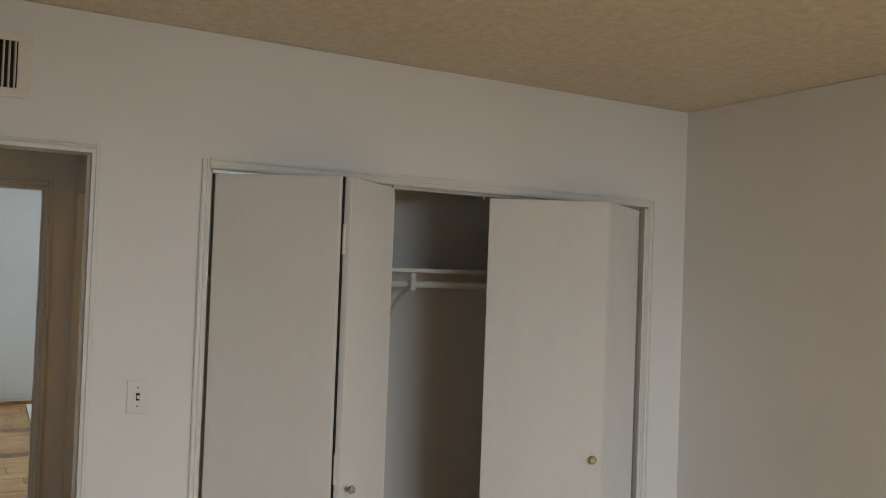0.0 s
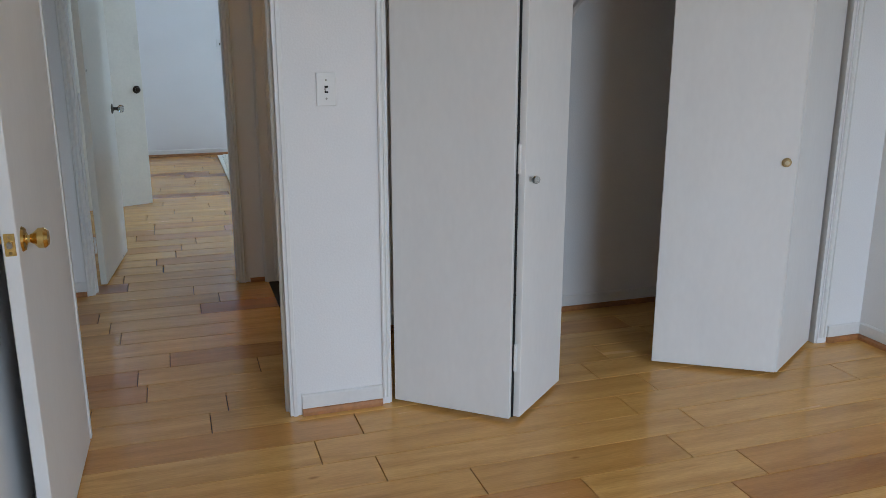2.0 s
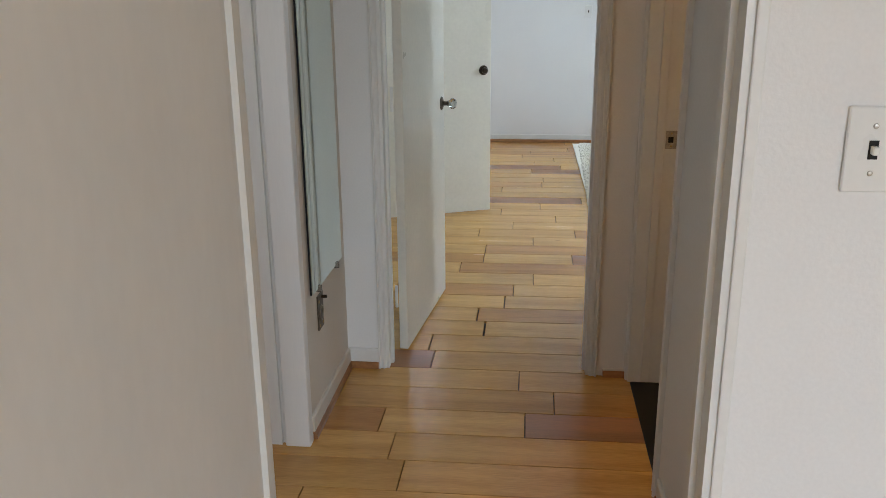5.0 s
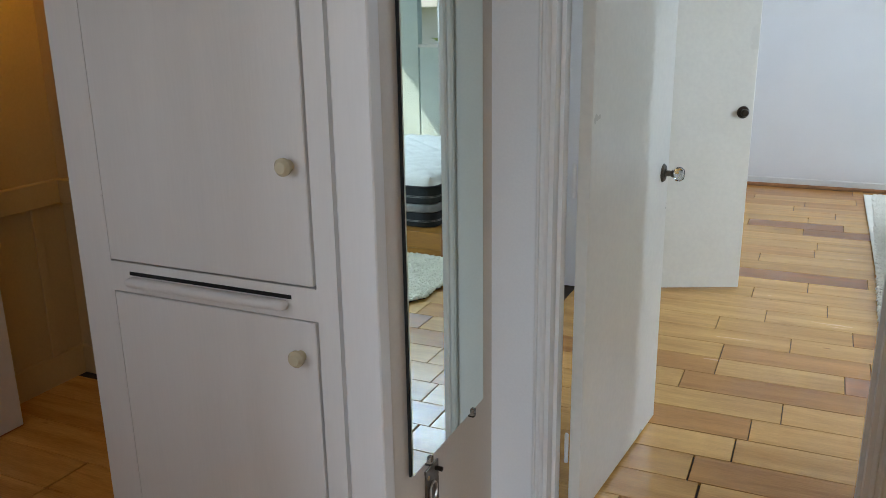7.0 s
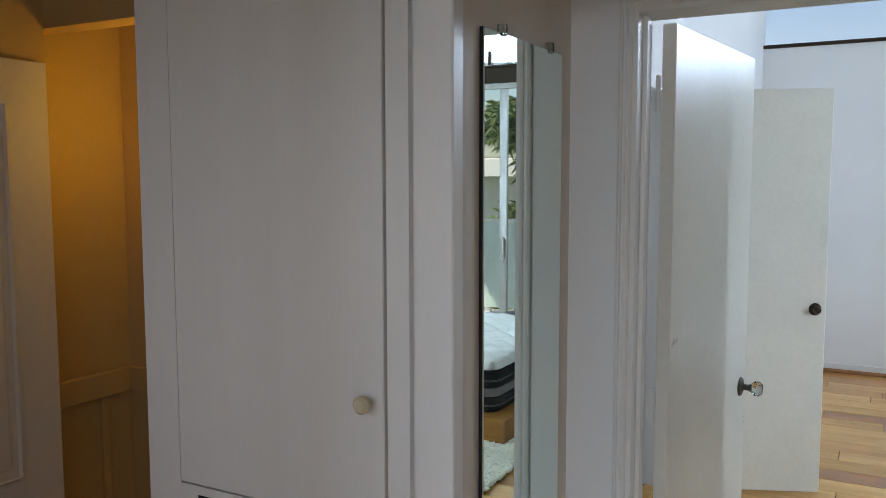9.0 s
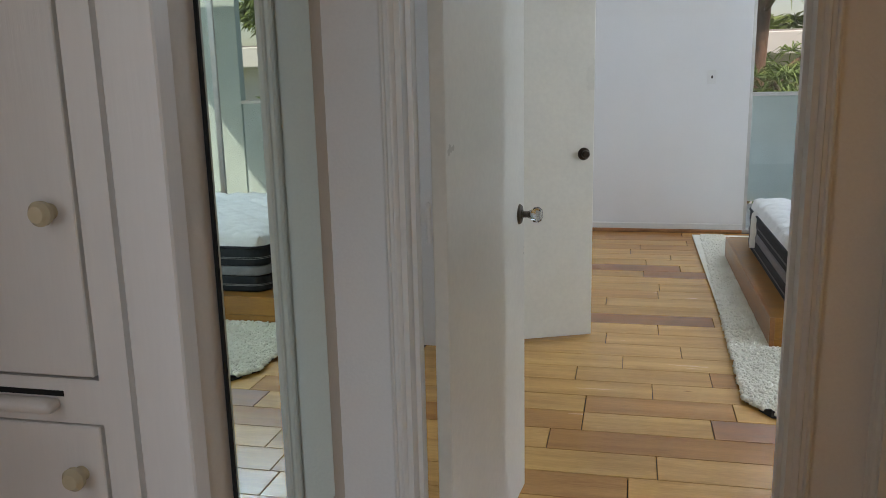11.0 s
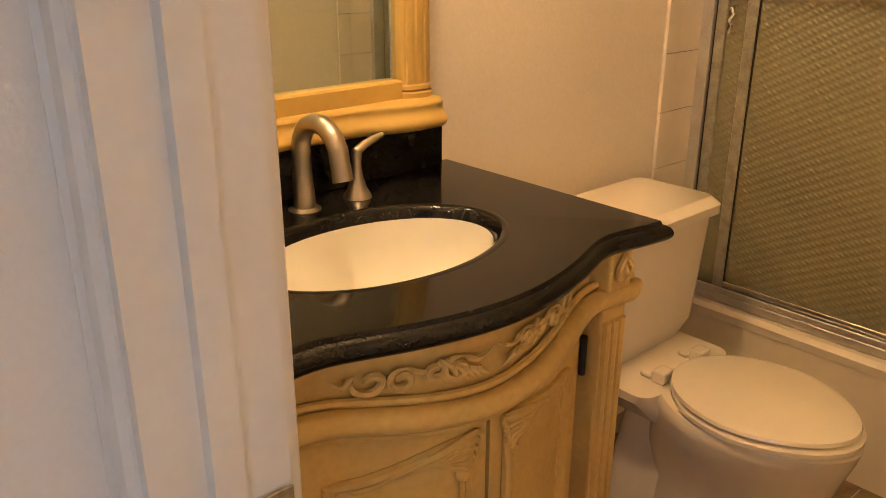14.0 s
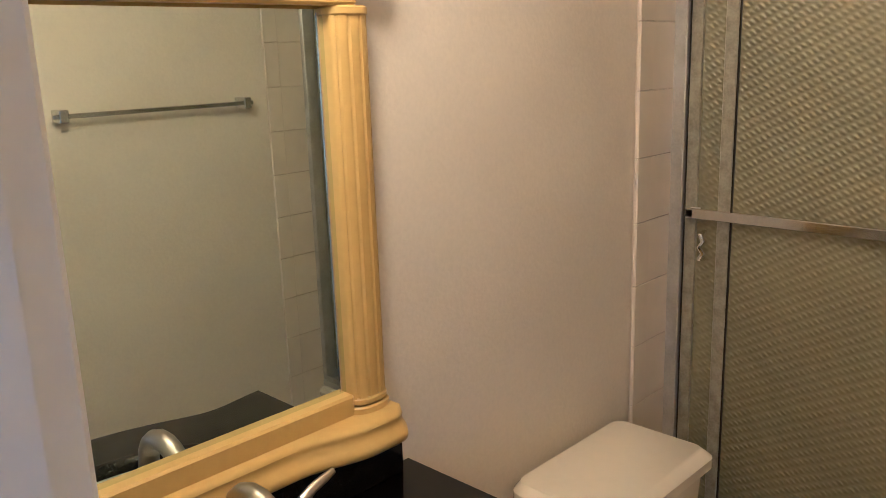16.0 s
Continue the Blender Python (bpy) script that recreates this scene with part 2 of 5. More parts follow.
MATGREY = mat("mattress_stripe", (0.22, 0.22, 0.23), rough=0.8, var=0.1, scale=20, fine=220, bump=0.1)
RUG = mat("shag_wool", (0.87, 0.83, 0.71), rough=0.95, var=0.08, scale=8, fine=160, bump=0.1, color2=(0.8, 0.75, 0.62))
RUGBACK = mat("rug_backing", (0.03, 0.028, 0.025), rough=0.9, bump=0.05)
PARAPET = mat("parapet_stucco", (0.52, 0.61, 0.57), rough=0.8, var=0.06, scale=2, fine=120, bump=0.08)
STUCCO = mat("house_stucco", (0.74, 0.72, 0.68), rough=0.85, var=0.06, scale=1, fine=40, bump=0.1)
ROOFTILE = mat("roof_gravel", (0.3, 0.28, 0.25), rough=0.9, var=0.2, scale=3, fine=30, bump=0.2)
CONCRETE = mat("balcony_concrete", (0.45, 0.45, 0.42), rough=0.85, var=0.1, scale=3, fine=60, bump=0.1)
BARK = mat("bark", (0.17, 0.1, 0.065), rough=0.9, var=0.4, scale=6, fine=40, bump=0.5, stretch=(3, 3, 0.8))
NEEDLE = mat("pine_needles", (0.16, 0.24, 0.05), rough=0.6, var=0.3, scale=2, fine=20, bump=0.0, color2=(0.06, 0.11, 0.025))
LEAF = mat("leaves", (0.14, 0.2, 0.035), rough=0.55, var=0.3, scale=2, fine=20, bump=0.0, color2=(0.06, 0.1, 0.02))
GRASS = mat("garden_ground", (0.09, 0.11, 0.04), rough=0.95, var=0.3, scale=0.4, fine=5, bump=0.2)
MIRROR = mirror_material()
GLASS = simple_glass("window_glass")
KNOBGLASS = simple_glass("knob_glass", (0.7, 0.71, 0.69), 0.06)
SHOWERGLASS = pattern_glass()


# ---- building helpers ----
def world_of(ob):
    return ob.matrix_basis if ob.parent is None else world_of(ob.parent) @ ob.matrix_parent_inverse @ ob.matrix_basis


def part(name, bm, material, parent=None, label="", smooth=False):
    bmesh.ops.recalc_face_normals(bm, faces=bm.faces)
    me = bpy.data.meshes.new(name)
    bm.to_mesh(me)
    bm.free()
    me.materials.append(material)
    if smooth:
        me.polygons.foreach_set("use_smooth", [True] * len(me.polygons))
        me.set_sharp_from_angle(angle=radians(40))
    ob = new(name, me)
    if parent is not None:
        ob.parent = parent
        ob.matrix_parent_inverse = world_of(parent).inverted()
    if label:
        tagged(ob, label)
    return ob


def thing(name, at, label, category, group=""):
    ob = new(name)
    ob.empty_display_size = 0.1
    ob.matrix_basis = pose(*at)
    return tagged(ob, label, category, group)


def setting(name, bm, material, label="", smooth=False):
    return tagged(part(name, bm, material, smooth=smooth), label or name.replace("_", " "), name.split("_")[0], kind="structure")


def add_box(bm, x0, x1, y0, y1, z0, z1, m=None, bevel=0.0, seg=1):
    tmp = bmesh.new()
    v = [tmp.verts.new(p) for p in ((x0, y0, z0), (x1, y0, z0), (x1, y1, z0), (x0, y1, z0), (x0, y0, z1), (x1, y0, z1), (x1, y1, z1), (x0, y1, z1))]
    for f in ((0, 3, 2, 1), (4, 5, 6, 7), (0, 1, 5, 4), (1, 2, 6, 5), (2, 3, 7, 6), (3, 0, 4, 7)):
        tmp.faces.new([v[i] for i in f])
    if bevel:
        bmesh.ops.bevel(tmp, geom=tmp.edges[:], offset=bevel, segments=seg, profile=0.5, affect="EDGES")
    merge(bm, tmp, m)


def merge(bm, tmp, m=None):
    if m is not None:
        tmp.transform(m)
    lookup = {v: bm.verts.new(v.co) for v in tmp.verts}
    for f in tmp.faces:
        bm.faces.new([lookup[v] for v in f.verts])
    tmp.free()


def boxes(*specs, bevel=0.0, m=None, seg=1):
    bm = bmesh.new()
    for s in specs:
        add_box(bm, *s, m=m, bevel=bevel, seg=seg)
    return bm


def lathe(profile, seg=24, m=None, bm=None, sx=1.0, sy=1.0):
    """Turns (radius, height) pairs round z."""
    tmp = bmesh.new()
    rings = []
    for r, z in profile:
        if r < 1e-6:
            rings.append([tmp.verts.new((0, 0, z))])
        else:
            rings.append([tmp.verts.new((r * sx * math.cos(2 * math.pi * i / seg), r * sy * math.sin(2 * math.pi * i / seg), z)) for i in range(seg)])
    for a, b in zip(rings, rings[1:]):
        for i in range(seg):
            j = (i + 1) % seg
            if len(a) == 1 and len(b) == 1:
                continue
            if len(a) == 1:
                tmp.faces.new((a[0], b[i], b[j]))
            elif len(b) == 1:
                tmp.faces.new((a[i], a[j], b[0]))
            else:
                tmp.faces.new((a[i], a[j], b[j], b[i]))
    bm = bm or bmesh.new()
    merge(bm, tmp, m)
    return bm


def tube(points, radius, seg=8, bm=None, closed=False, flat=1.0):
    """A round bar along points; radius may be a list."""
    bm = bm or bmesh.new()
    pts = [Vector(p) for p in points]
    n = len(pts)
    rad = radius if isinstance(radius, (list, tuple)) else [radius] * n
    rings = []
    side = None
    for i, p in enumerate(pts):
        d = (pts[(i + 1) % n] - pts[i - 1]) if closed else (pts[min(i + 1, n - 1)] - pts[max(i - 1, 0)])
        d.normalize()
        if side is None:
            side = d.orthogonal().normalized()
        side = (side - d * side.dot(d)).normalized()
        up = d.cross(side)
        rings.append([bm.verts.new(p + (side * math.cos(2 * math.pi * k / seg) + up * flat * math.sin(2 * math.pi * k / seg)) * rad[i]) for k in range(seg)])
    for i in range(n if closed else n - 1):
        a, b = rings[i], rings[(i + 1) % n]
        for k in range(seg):
            bm.faces.new((a[k], a[(k + 1) % seg], b[(k + 1) % seg], b[k]))
    if not closed:
        bm.faces.new(rings[0][::-1])
        bm.faces.new(rings[-1])
    return bm


def prism(profile, origin, u, v, w, bm=None):
    """Pushes a 2D profile (along u and v) along the vector w."""
    bm = bm or bmesh.new()
    o, u, v, w = Vector(origin), Vector(u), Vector(v), Vector(w)
    a = [bm.verts.new(o + u * p + v * q) for p, q in profile]
    b = [bm.verts.new(x.co + w) for x in a]
    k = len(a)
    for i in range(k):
        j = (i + 1) % k
        bm.faces.new((a[i], a[j], b[j], b[i]))
    bm.faces.new(a[::-1])
    bm.faces.new(b)
    return bm


def loft(rings, bm=None, cap=True):
    bm = bm or bmesh.new()
    loops = [[bm.verts.new(p) for p in r] for r in rings]
    k = len(loops[0])
    for a, b in zip(loops, loops[1:]):
        for i in range(k):
            bm.faces.new((a[i], a[(i + 1) % k], b[(i + 1) % k], b[i]))
    if cap:
        bm.faces.new(loops[0][::-1])
        bm.faces.new(loops[-1])
    return bm


# ---- structure ----
H1, H2 = 2.49, 3.25
# wall with bedroom door, closet opening and the added, unseen hall window opening
setting("wall_closet", boxes(
    (-2.66, -1.75, 3.2, 3.3, 0, H1), (-0.75, -0.41, 3.2, 3.3, 0, H1), (-1.75, -0.75, 3.2, 3.3, 0, 0.9), (-1.75, -0.75, 3.2, 3.3, 2.0, H1), (0.335, 0.705, 3.2, 3.3, 0, H1), (2.76, 3.1, 3.2, 3.3, 0, H1),
    (-0.41, 0.335, 3.2, 3.3, 2.042, H1), (0.705, 2.76, 3.2, 3.3, 2.015, H1)), WALL, "off-white painted plaster wall with closet opening")
setting("wall_east", boxes((3.0, 3.1, -1.7, 3.2, 0, H1)), WALL, "off-white painted plaster wall")
setting("wall_west", boxes((-0.6, -0.5, -1.7, 3.2, 0, H1)), WALL, "off-white painted plaster wall")
setting("wall_south", boxes((-0.6, 0.55, -1.8, -1.7, 0, H1), (2.85, 3.1, -1.8, -1.7, 0, H1), (0.55, 2.85, -1.8, -1.7, 0, 0.05), (0.55, 2.85, -1.8, -1.7, 2.1, H1)), WALL, "off-white wall with a wide window")
setting("ceiling", boxes((-0.6, 3.1, -1.8, 3.3, H1 + 0.002, H1 + 0.1)), CEIL, "beige popcorn-textured ceiling")
setting("ceiling_closet", boxes((0.56, 3.1, 3.3, 4.2, H1, H1 + 0.1)), WALL)
setting("closet_wall", boxes((0.56, 3.1, 4.0, 4.2, 0, H1), (2.95, 3.1, 3.3, 4.0, 0, H1)), WALL, "white painted closet interior wall")
# hall
setting("wall_hall_east", boxes((0.44, 0.56, 3.3, 4.27, 0, H1), (0.44, 0.56, 4.27, 5.018, 2.03, H1), (0.44, 0.56, 5.018, 5.77, 0, H1)), WALL, "off-white hallway wall beside the bathroom door")
setting("wall_linen", boxes((-1.46, -0.66, 4.46, 5.17, 0, H1)), MIRRORWALL, "warm beige painted wall behind the mirror")
setting("wall_bedroom_door", boxes((-0.66, -0.512, 5.05, 5.17, 0, H1), (0.297, 0.44, 5.05, 5.17, 0, H1), (-0.512, 0.297, 5.05, 5.17, 2.04, H1), (-1.05, 0.44, 5.05, 5.17, H1, H2), (-1.05, -0.66, 5.17, 5.2, 0, H1)), WALL, "off-white wall with bedroom doorway")
setting("wall_corridor_west", boxes((-2.66, -2.56, 3.3, 5.0, 0, H1), (-2.82, -2.72, 5.0, 5.56, 0, H1), (-2.72, -2.66, 4.98, 5.0, 0, H1)), ALCOVE, "cream corridor wall with dim orange light put into its ochre colour")
setting("wall_alcove", boxes((-2.72, -1.36, 5.46, 5.56, 0, H1), (-2.72, -1.46, 5.0, 5.1, 2.15, H1)), ALCOVE, "cream alcove wall with dim orange light put into its ochre colour")
# the second box is an unseen eave, added to block sun at the hall window
setting("ceiling_hall", boxes((-2.82, 0.56, 3.3, 5.56, H1, H1 + 0.1), (-2.82, -0.6, 1.9, 3.3, H1, H1 + 0.1)), WALL)
# far bedroom
setting("wall_bedroom_west", boxes((-1.05, -0.95, 5.2, 6.6, 0, H2), (-1.05, -0.95, 7.37, 10.73, 0, H2), (-1.05, -0.95, 6.6, 7.37, 2.05, H2), (-1.65, -1.55, 6.5, 7.47, 0, 2.15), (-1.55, -1.05, 6.5, 6.6, 0, 2.15), (-1.55, -1.05, 7.37, 7.47, 0, 2.15), (-1.55, -1.05, 6.6, 7.37, 2.05, 2.15)), WALL, "white bedroom wall with closet opening")
setting("wall_bedroom_north", boxes((-0.95, 0.895, 10.63, 10.73, 0, 2.7), (-0.95, 3.4, 10.63, 10.73, 3.15, H2)), WALL, "white wall under a high clerestory window")
setting("wall_bedroom_east", boxes((3.4, 3.5, 5.77, 5.95, 0, H2), (3.4, 3.5, 6.95, 10.73, 0, H2), (3.4, 3.5, 5.95, 6.95, 0, 1.0), (3.4, 3.5, 5.95, 6.95, 2.1, H2)), WALL, "white bedroom wall with a small window")
setting("wall_bath_north", boxes((0.56, 3.4, 5.77, 5.87, 0, H2), (0.44, 0.56, 5.77, 5.87, 0, H2), (0.44, 0.56, 5.17, 5.77, H1, H2)), BATHWALL, "warm white painted bathroom wall")
setting("ceiling_bedroom", boxes((-1.05, 5.1, 5.05, 11.7, H2, H2 + 0.12)), WALL, "white ceiling with overhanging eave")
setting("wall_bath_east", boxes((3.1, 3.2, 4.2, 5.77, 0, H1)), BATHWALL)
setting("wall_bath_south", boxes((0.56, 3.1, 4.2, 4.204, 0, H1)), BATHWALL, "warm white painted bathroom wall")
setting("ceiling_bath", boxes((0.56, 3.2, 4.2, 5.77, H1, H1 + 0.1)), BATHWALL)
setting("floor_base", boxes((-2.85, 3.5, -1.8, 10.75, -0.16, -0.012)), SUBFLOOR, "dark subfloor under the boards")
setting("floor_bath", boxes((0.56, 2.33, 4.204, 5.77, -0.012, 0.004)), GROUT, "brown tiled bathroom floor")
setting("threshold", boxes((0.445, 0.56, 4.28, 4.99, -0.012, 0.008), bevel=0.003), DARK, "dark worn bathroom threshold strip")


def base_run(p0, p1, out, h=0.055, shoe=True, white=TRIM):
    """Painted baseboard with a stained quarter-round shoe, from p0 to p1 along a wall; out points into the room."""
    o, w, u = Vector((*p0, 0.0)), Vector((p1[0] - p0[0], p1[1] - p0[1], 0)), Vector((*out, 0))
    z0 = 0.028 if shoe else 0.0
    setting("baseboard", prism([(0, z0), (0.011, z0), (0.011, h + z0 - 0.006), (0.006, h + z0), (0, h + z0)], o, u, (0, 0, 1), w), white, "painted white baseboard")
    if shoe:
        setting("trim", prism([(0, 0.001), (0.019, 0.001), (0.018, 0.014), (0.012, 0.024), (0.004, 0.028), (0, 0.028)], o, u, (0, 0, 1), w), SHOE, "reddish stained wooden shoe moulding")


base_run((0.362, 3.2), (0.672, 3.2), (0, -1))
base_run((2.81, 3.2), (2.99, 3.2), (0, -1))
base_run((3.0, 3.19), (3.0, -1.69), (-1, 0))
base_run((-0.5, -1.69), (-0.5, 3.19), (1, 0))
base_run((0.57, 4.0), (2.94, 4.0), (0, -1))
base_run((0.44, 3.31), (0.44, 4.2), (-1, 0))
base_run((-0.66, 4.47), (-0.66, 5.04), (1, 0), white=MIRRORWALL)
base_run((-0.655, 5.05), (-0.536, 5.05), (0, -1))
base_run((0.345, 5.05), (0.43, 5.05), (0, -1), h=0.004)
base_run((0.44, 5.19), (0.44, 5.86), (-1, 0))
base_run((-0.94, 10.63), (0.89, 10.63), (0, -1), h=0.05)
base_run((-0.95, 7.45), (-0.95, 10.62), (1, 0))
base_run((-2.56, 3.31), (-2.56, 4.99), (1, 0), white=TRIM)
# alcove baseboards share the ochre that holds the orange light
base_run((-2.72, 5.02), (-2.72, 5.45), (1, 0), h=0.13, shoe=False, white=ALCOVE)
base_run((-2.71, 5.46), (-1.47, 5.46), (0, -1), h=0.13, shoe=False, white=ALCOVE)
base_run((0.57, 4.204), (2.3, 4.204), (0, 1), shoe=False)


def casing_profile(w, d=0.016):
    return [(0, 0), (w, 0), (w, d * 0.8), (w - 0.005, d), (w * 0.72, d * 0.9), (w * 0.66, d * 0.55), (w * 0.42, d * 0.55), (w * 0.34, d * 0.8), (0.006, d * 0.7), (0, d * 0.35)]


def square_casing(w, d=0.0245):
    return [(0, 0), (w, 0), (w, d * 0.8), (w - 0.005, d), (w * 0.72, d * 0.95), (w * 0.66, d * 0.7), (w * 0.42, d * 0.7), (w * 0.34, d * 0.95), (0.003, d), (0, d * 0.88)]


def door_lining(name, axis, a0, a1, face0, face1, top, label, width=0.05, sides=(True, True), plain=False, inset=0.0, reveal=0.006):
    """Jambs, stops and moulded casings of an opening from a0 to a1 along axis, in a wall from face0 to face1."""
    ob = thing(name, (0.5 * (a0 + a1), face0, 0) if axis == "x" else (face0, 0.5 * (a0 + a1), 0), label, "door frame")
    U = Vector((1, 0, 0)) if axis == "x" else Vector((0, 1, 0))
    N = Vector((0, 1, 0)) if axis == "x" else Vector((1, 0, 0))
    j, e = 0.018, 0.003
    for s, a in ((1, a0), (-1, a1)):
        o = U * a + N * (face0 - e)
        part("jamb", prism([(0, 0), (j, 0), (j, face1 - face0 + 2 * e - inset), (0, face1 - face0 + 2 * e - inset)], o + Vector((0, 0, 0.001)), U * s, N, (0, 0, top - j - 0.001)), TRIM, ob)
        part("door_stop", prism([(j, 0.045), (j + 0.01, 0.047), (j + 0.01, 0.073), (j, 0.075)], o + Vector((0, 0, 0.001)), U * s, N, (0, 0, top - j - 0.002)), TRIM, ob)
        for k, (f, d) in enumerate(((face0, -1), (face1, 1))):
            if sides[k]:
                part("casing", prism([(0, 0), (width, 0), (width, 0.008), (width - 0.002, 0.009), (0.002, 0.009), (0, 0.008)] if plain and k == 0 else square_casing(width) if inset and k else casing_profile(width), U * (a + s * (reveal if k else 0.006)) + N * (f + d * (0.0005 - inset * 0.6 * k)) + Vector((0, 0, 0.001)), -U * s, N * d, (0, 0, top + width - 0.001)), TRIM, ob)
    part("head_jamb", prism([(0, 0), (0, -j), (face1 - face0 + 2 * e, -j), (face1 - face0 + 2 * e, 0)], U * a0 + N * (face0 - e) + Vector((0, 0, top)), N, (0, 0, 1), U * (a1 - a0)), TRIM, ob)
    for k, (f, d) in enumerate(((face0, -1), (face1, 1))):
        if sides[k]:
            part("head_casing", prism(casing_profile(width), U * (a0 + 0.007) + N * (f + d * 0.001) + Vector((0, 0, top - 0.006)), (0, 0, 1), N * d * 0.98, U * (a1 - a0 - 0.014)), TRIM, ob)
    return ob


frame_a = door_lining("door_frame", "x", -0.41, 0.335, 3.2, 3.3, 2.042, "white moulded door casing with worn jamb", 0.016, plain=True)
door_lining("door_frame", "x", -0.512, 0.297, 5.05, 5.17, 2.04, "white moulded casing of the bedroom doorway", 0.03)
frame_c = door_lining("door_frame", "y", 4.27, 5.018, 0.44, 0.56, 2.03, "white moulded casing of the bathroom doorway", 0.05, inset=0.008, reveal=-0.006)


def strike(parent, m, material, label):
    plate = boxes((-0.019, 0.019, -0.0015, 0.0015, -0.032, 0.032), bevel=0.001, m=m)
    ob = part("strike_plate", plate, material, parent, label)
    # dark box on the plate stands in for the shaded hole
    part("latch_hole_shade", boxes((-0.011, 0.007, -0.0022, 0.0, -0.01, 0.01), m=m), DARK, ob)
    part("lip", boxes((0.008, 0.022, -0.004, 0.0016, -0.012, 0.012), bevel=0.0015, m=m), material, ob)
    for z in (-0.0225, 0.0225):
        part("screw", lathe([(0.0, 0.0022), (0.003, 0.0022), (0.0042, 0.0012)], 10, m @ pose(0, 0, z, 90)), OLDBRASS, ob)


strike(frame_c, pose(0.536, 4.997, 0.934), STEEL, "scratched steel strike plate with old paint")
strike(frame_a, pose(0.3155, 3.262, 1.11, 0, 0, 90), OLDBRASS, "small brass strike plate")


def knob_set(parent, m, material, r=0.026, reach=0.06, label="", ball=None):
    """Rose, neck and knob standing off along local +z."""
    ob = part("knob", lathe([(0.0, reach), (r * 0.72, reach - 0.001), (r, reach - 0.01), (r * 0.98, reach - 0.024), (r * 0.6, reach - 0.034), (0.011, reach - 0.042)], 28, m), ball or material, parent, label, smooth=True)
    part("rose", lathe([(0.0, 0.012), (0.014, 0.011), (0.016, 0.008), (0.028, 0.006), (0.032, 0.0), (0.0, 0.0)], 28, m), material, ob, smooth=True)
    part("neck", lathe([(0.0, reach - 0.03), (0.010, reach - 0.032), (0.010, 0.006), (0.0, 0.006)], 18, m), material, ob, smooth=True)
    return ob


def door_leaf(name, m, width, height, thick, material, label, back=True):
    """A flush slab whose hinge edge is the local z axis; it runs along +x, its faces look to +-y."""
    ob = thing(name, tuple(m.translation), label, "door")
    part("slab", boxes((0, width, -thick / 2, thick / 2, 0.012, height), bevel=0.0025, m=m), material, ob)
    return ob


def hinge(parent, m, length=0.09, material=TRIM):
    ob = part("hinge", lathe([(0, 0), (0.006, 0), (0.006, length * 0.3), (0.0055, length * 0.31), (0.006, length * 0.33), (0.006, length * 0.64), (0.0055, length * 0.66), (0.006, length * 0.68), (0.006, length), (0.004, length + 0.004), (0, length + 0.005)], 10, m), material, parent)
    return ob


def latch(parent, m):
    ob = part("latch_plate", boxes((-0.0015, 0.0015, -0.0125, 0.0125, -0.028, 0.028), bevel=0.001, m=m), BRASS, parent, "brass latch plate with two screws")
    part("bolt", boxes((0.0015, 0.011, -0.006, 0.006, -0.008, 0.008), bevel=0.002, m=m), STEEL, ob)
    for z in (-0.02, 0.02):
        part("screw", lathe([(0, 0.0032), (0.003, 0.003), (0.004, 0.0015)], 10, m @ pose(0, 0, z, 0, 90)), OLDBRASS, ob)


# bedroom door, opened back against the wall
MA = pose(-0.4, 3.2, 0, 0, 0, -91.5)
leaf_a = door_leaf("door", MA, 0.735, 2.005, 0.036, DOOR, "white painted flush door standing open, brushed and scuffed")
knob_set(leaf_a, MA @ pose(0.675, 0.018, 0.902, -90), BRASS, label="polished brass doorknob")
knob_set(leaf_a, MA @ pose(0.675, -0.018, 0.902, 90), BRASS, label="polished brass doorknob")
latch(leaf_a, MA @ pose(0.735, 0, 0.902))
# door into the far bedroom
MB = pose(-0.46, 5.213, 0, 0, 0, 84)
leaf_b = door_leaf("door", MB, 0.765, 2.02, 0.036, DOORCREAM, "glossy cream-white flush door standing open with a glass knob")
knob_set(leaf_b, MB @ pose(0.7, -0.018, 0.95, 90), TARNISH, r=0.024, reach=0.07, label="faceted glass knob on a brass rose", ball=KNOBGLASS)
for z in (0.2, 1.0, 1.8):
    hinge(leaf_b, MB @ pose(-0.008, 0.024, z))
# closet door of the far bedroom
MC = pose(-0.93, 7.37, 0, 0, 0, 23)
leaf_c = door_leaf("door", MC, 0.762, 2.07, 0.035, DOORCREAM, "cream painted flush closet door standing ajar")
knob_set(leaf_c, MC @ pose(0.71, -0.0175, 0.965, 90), DARKKNOB, r=0.02, reach=0.045, label="small dark bronze knob")

# panelled door at the end of the corridor
pdoor = thing("door", (-2.56, 4.5, 0), "cream panelled door, closed, in a dim corridor", "door")
part("slab", boxes((-2.558, -2.53, 4.2, 4.985, 0.01, 2.03), bevel=0.003), DOOR, pdoor)
for z0, z1 in ((0.12, 0.5), (0.62, 1.88)):
    part("panel_moulding", tube([(-2.529, 4.36, z0), (-2.529, 4.825, z0), (-2.529, 4.825, z1), (-2.529, 4.36, z1)], 0.012, 6, closed=True), DOOR, pdoor)
    part("raised_panel", boxes((-2.532, -2.521, 4.4, 4.785, z0 + 0.04, z1 - 0.04), bevel=0.008, seg=2), DOOR, pdoor)
knob_set(pdoor, pose(-2.53, 4.26, 0.95, 0, 90), DARKKNOB, r=0.02, reach=0.045)
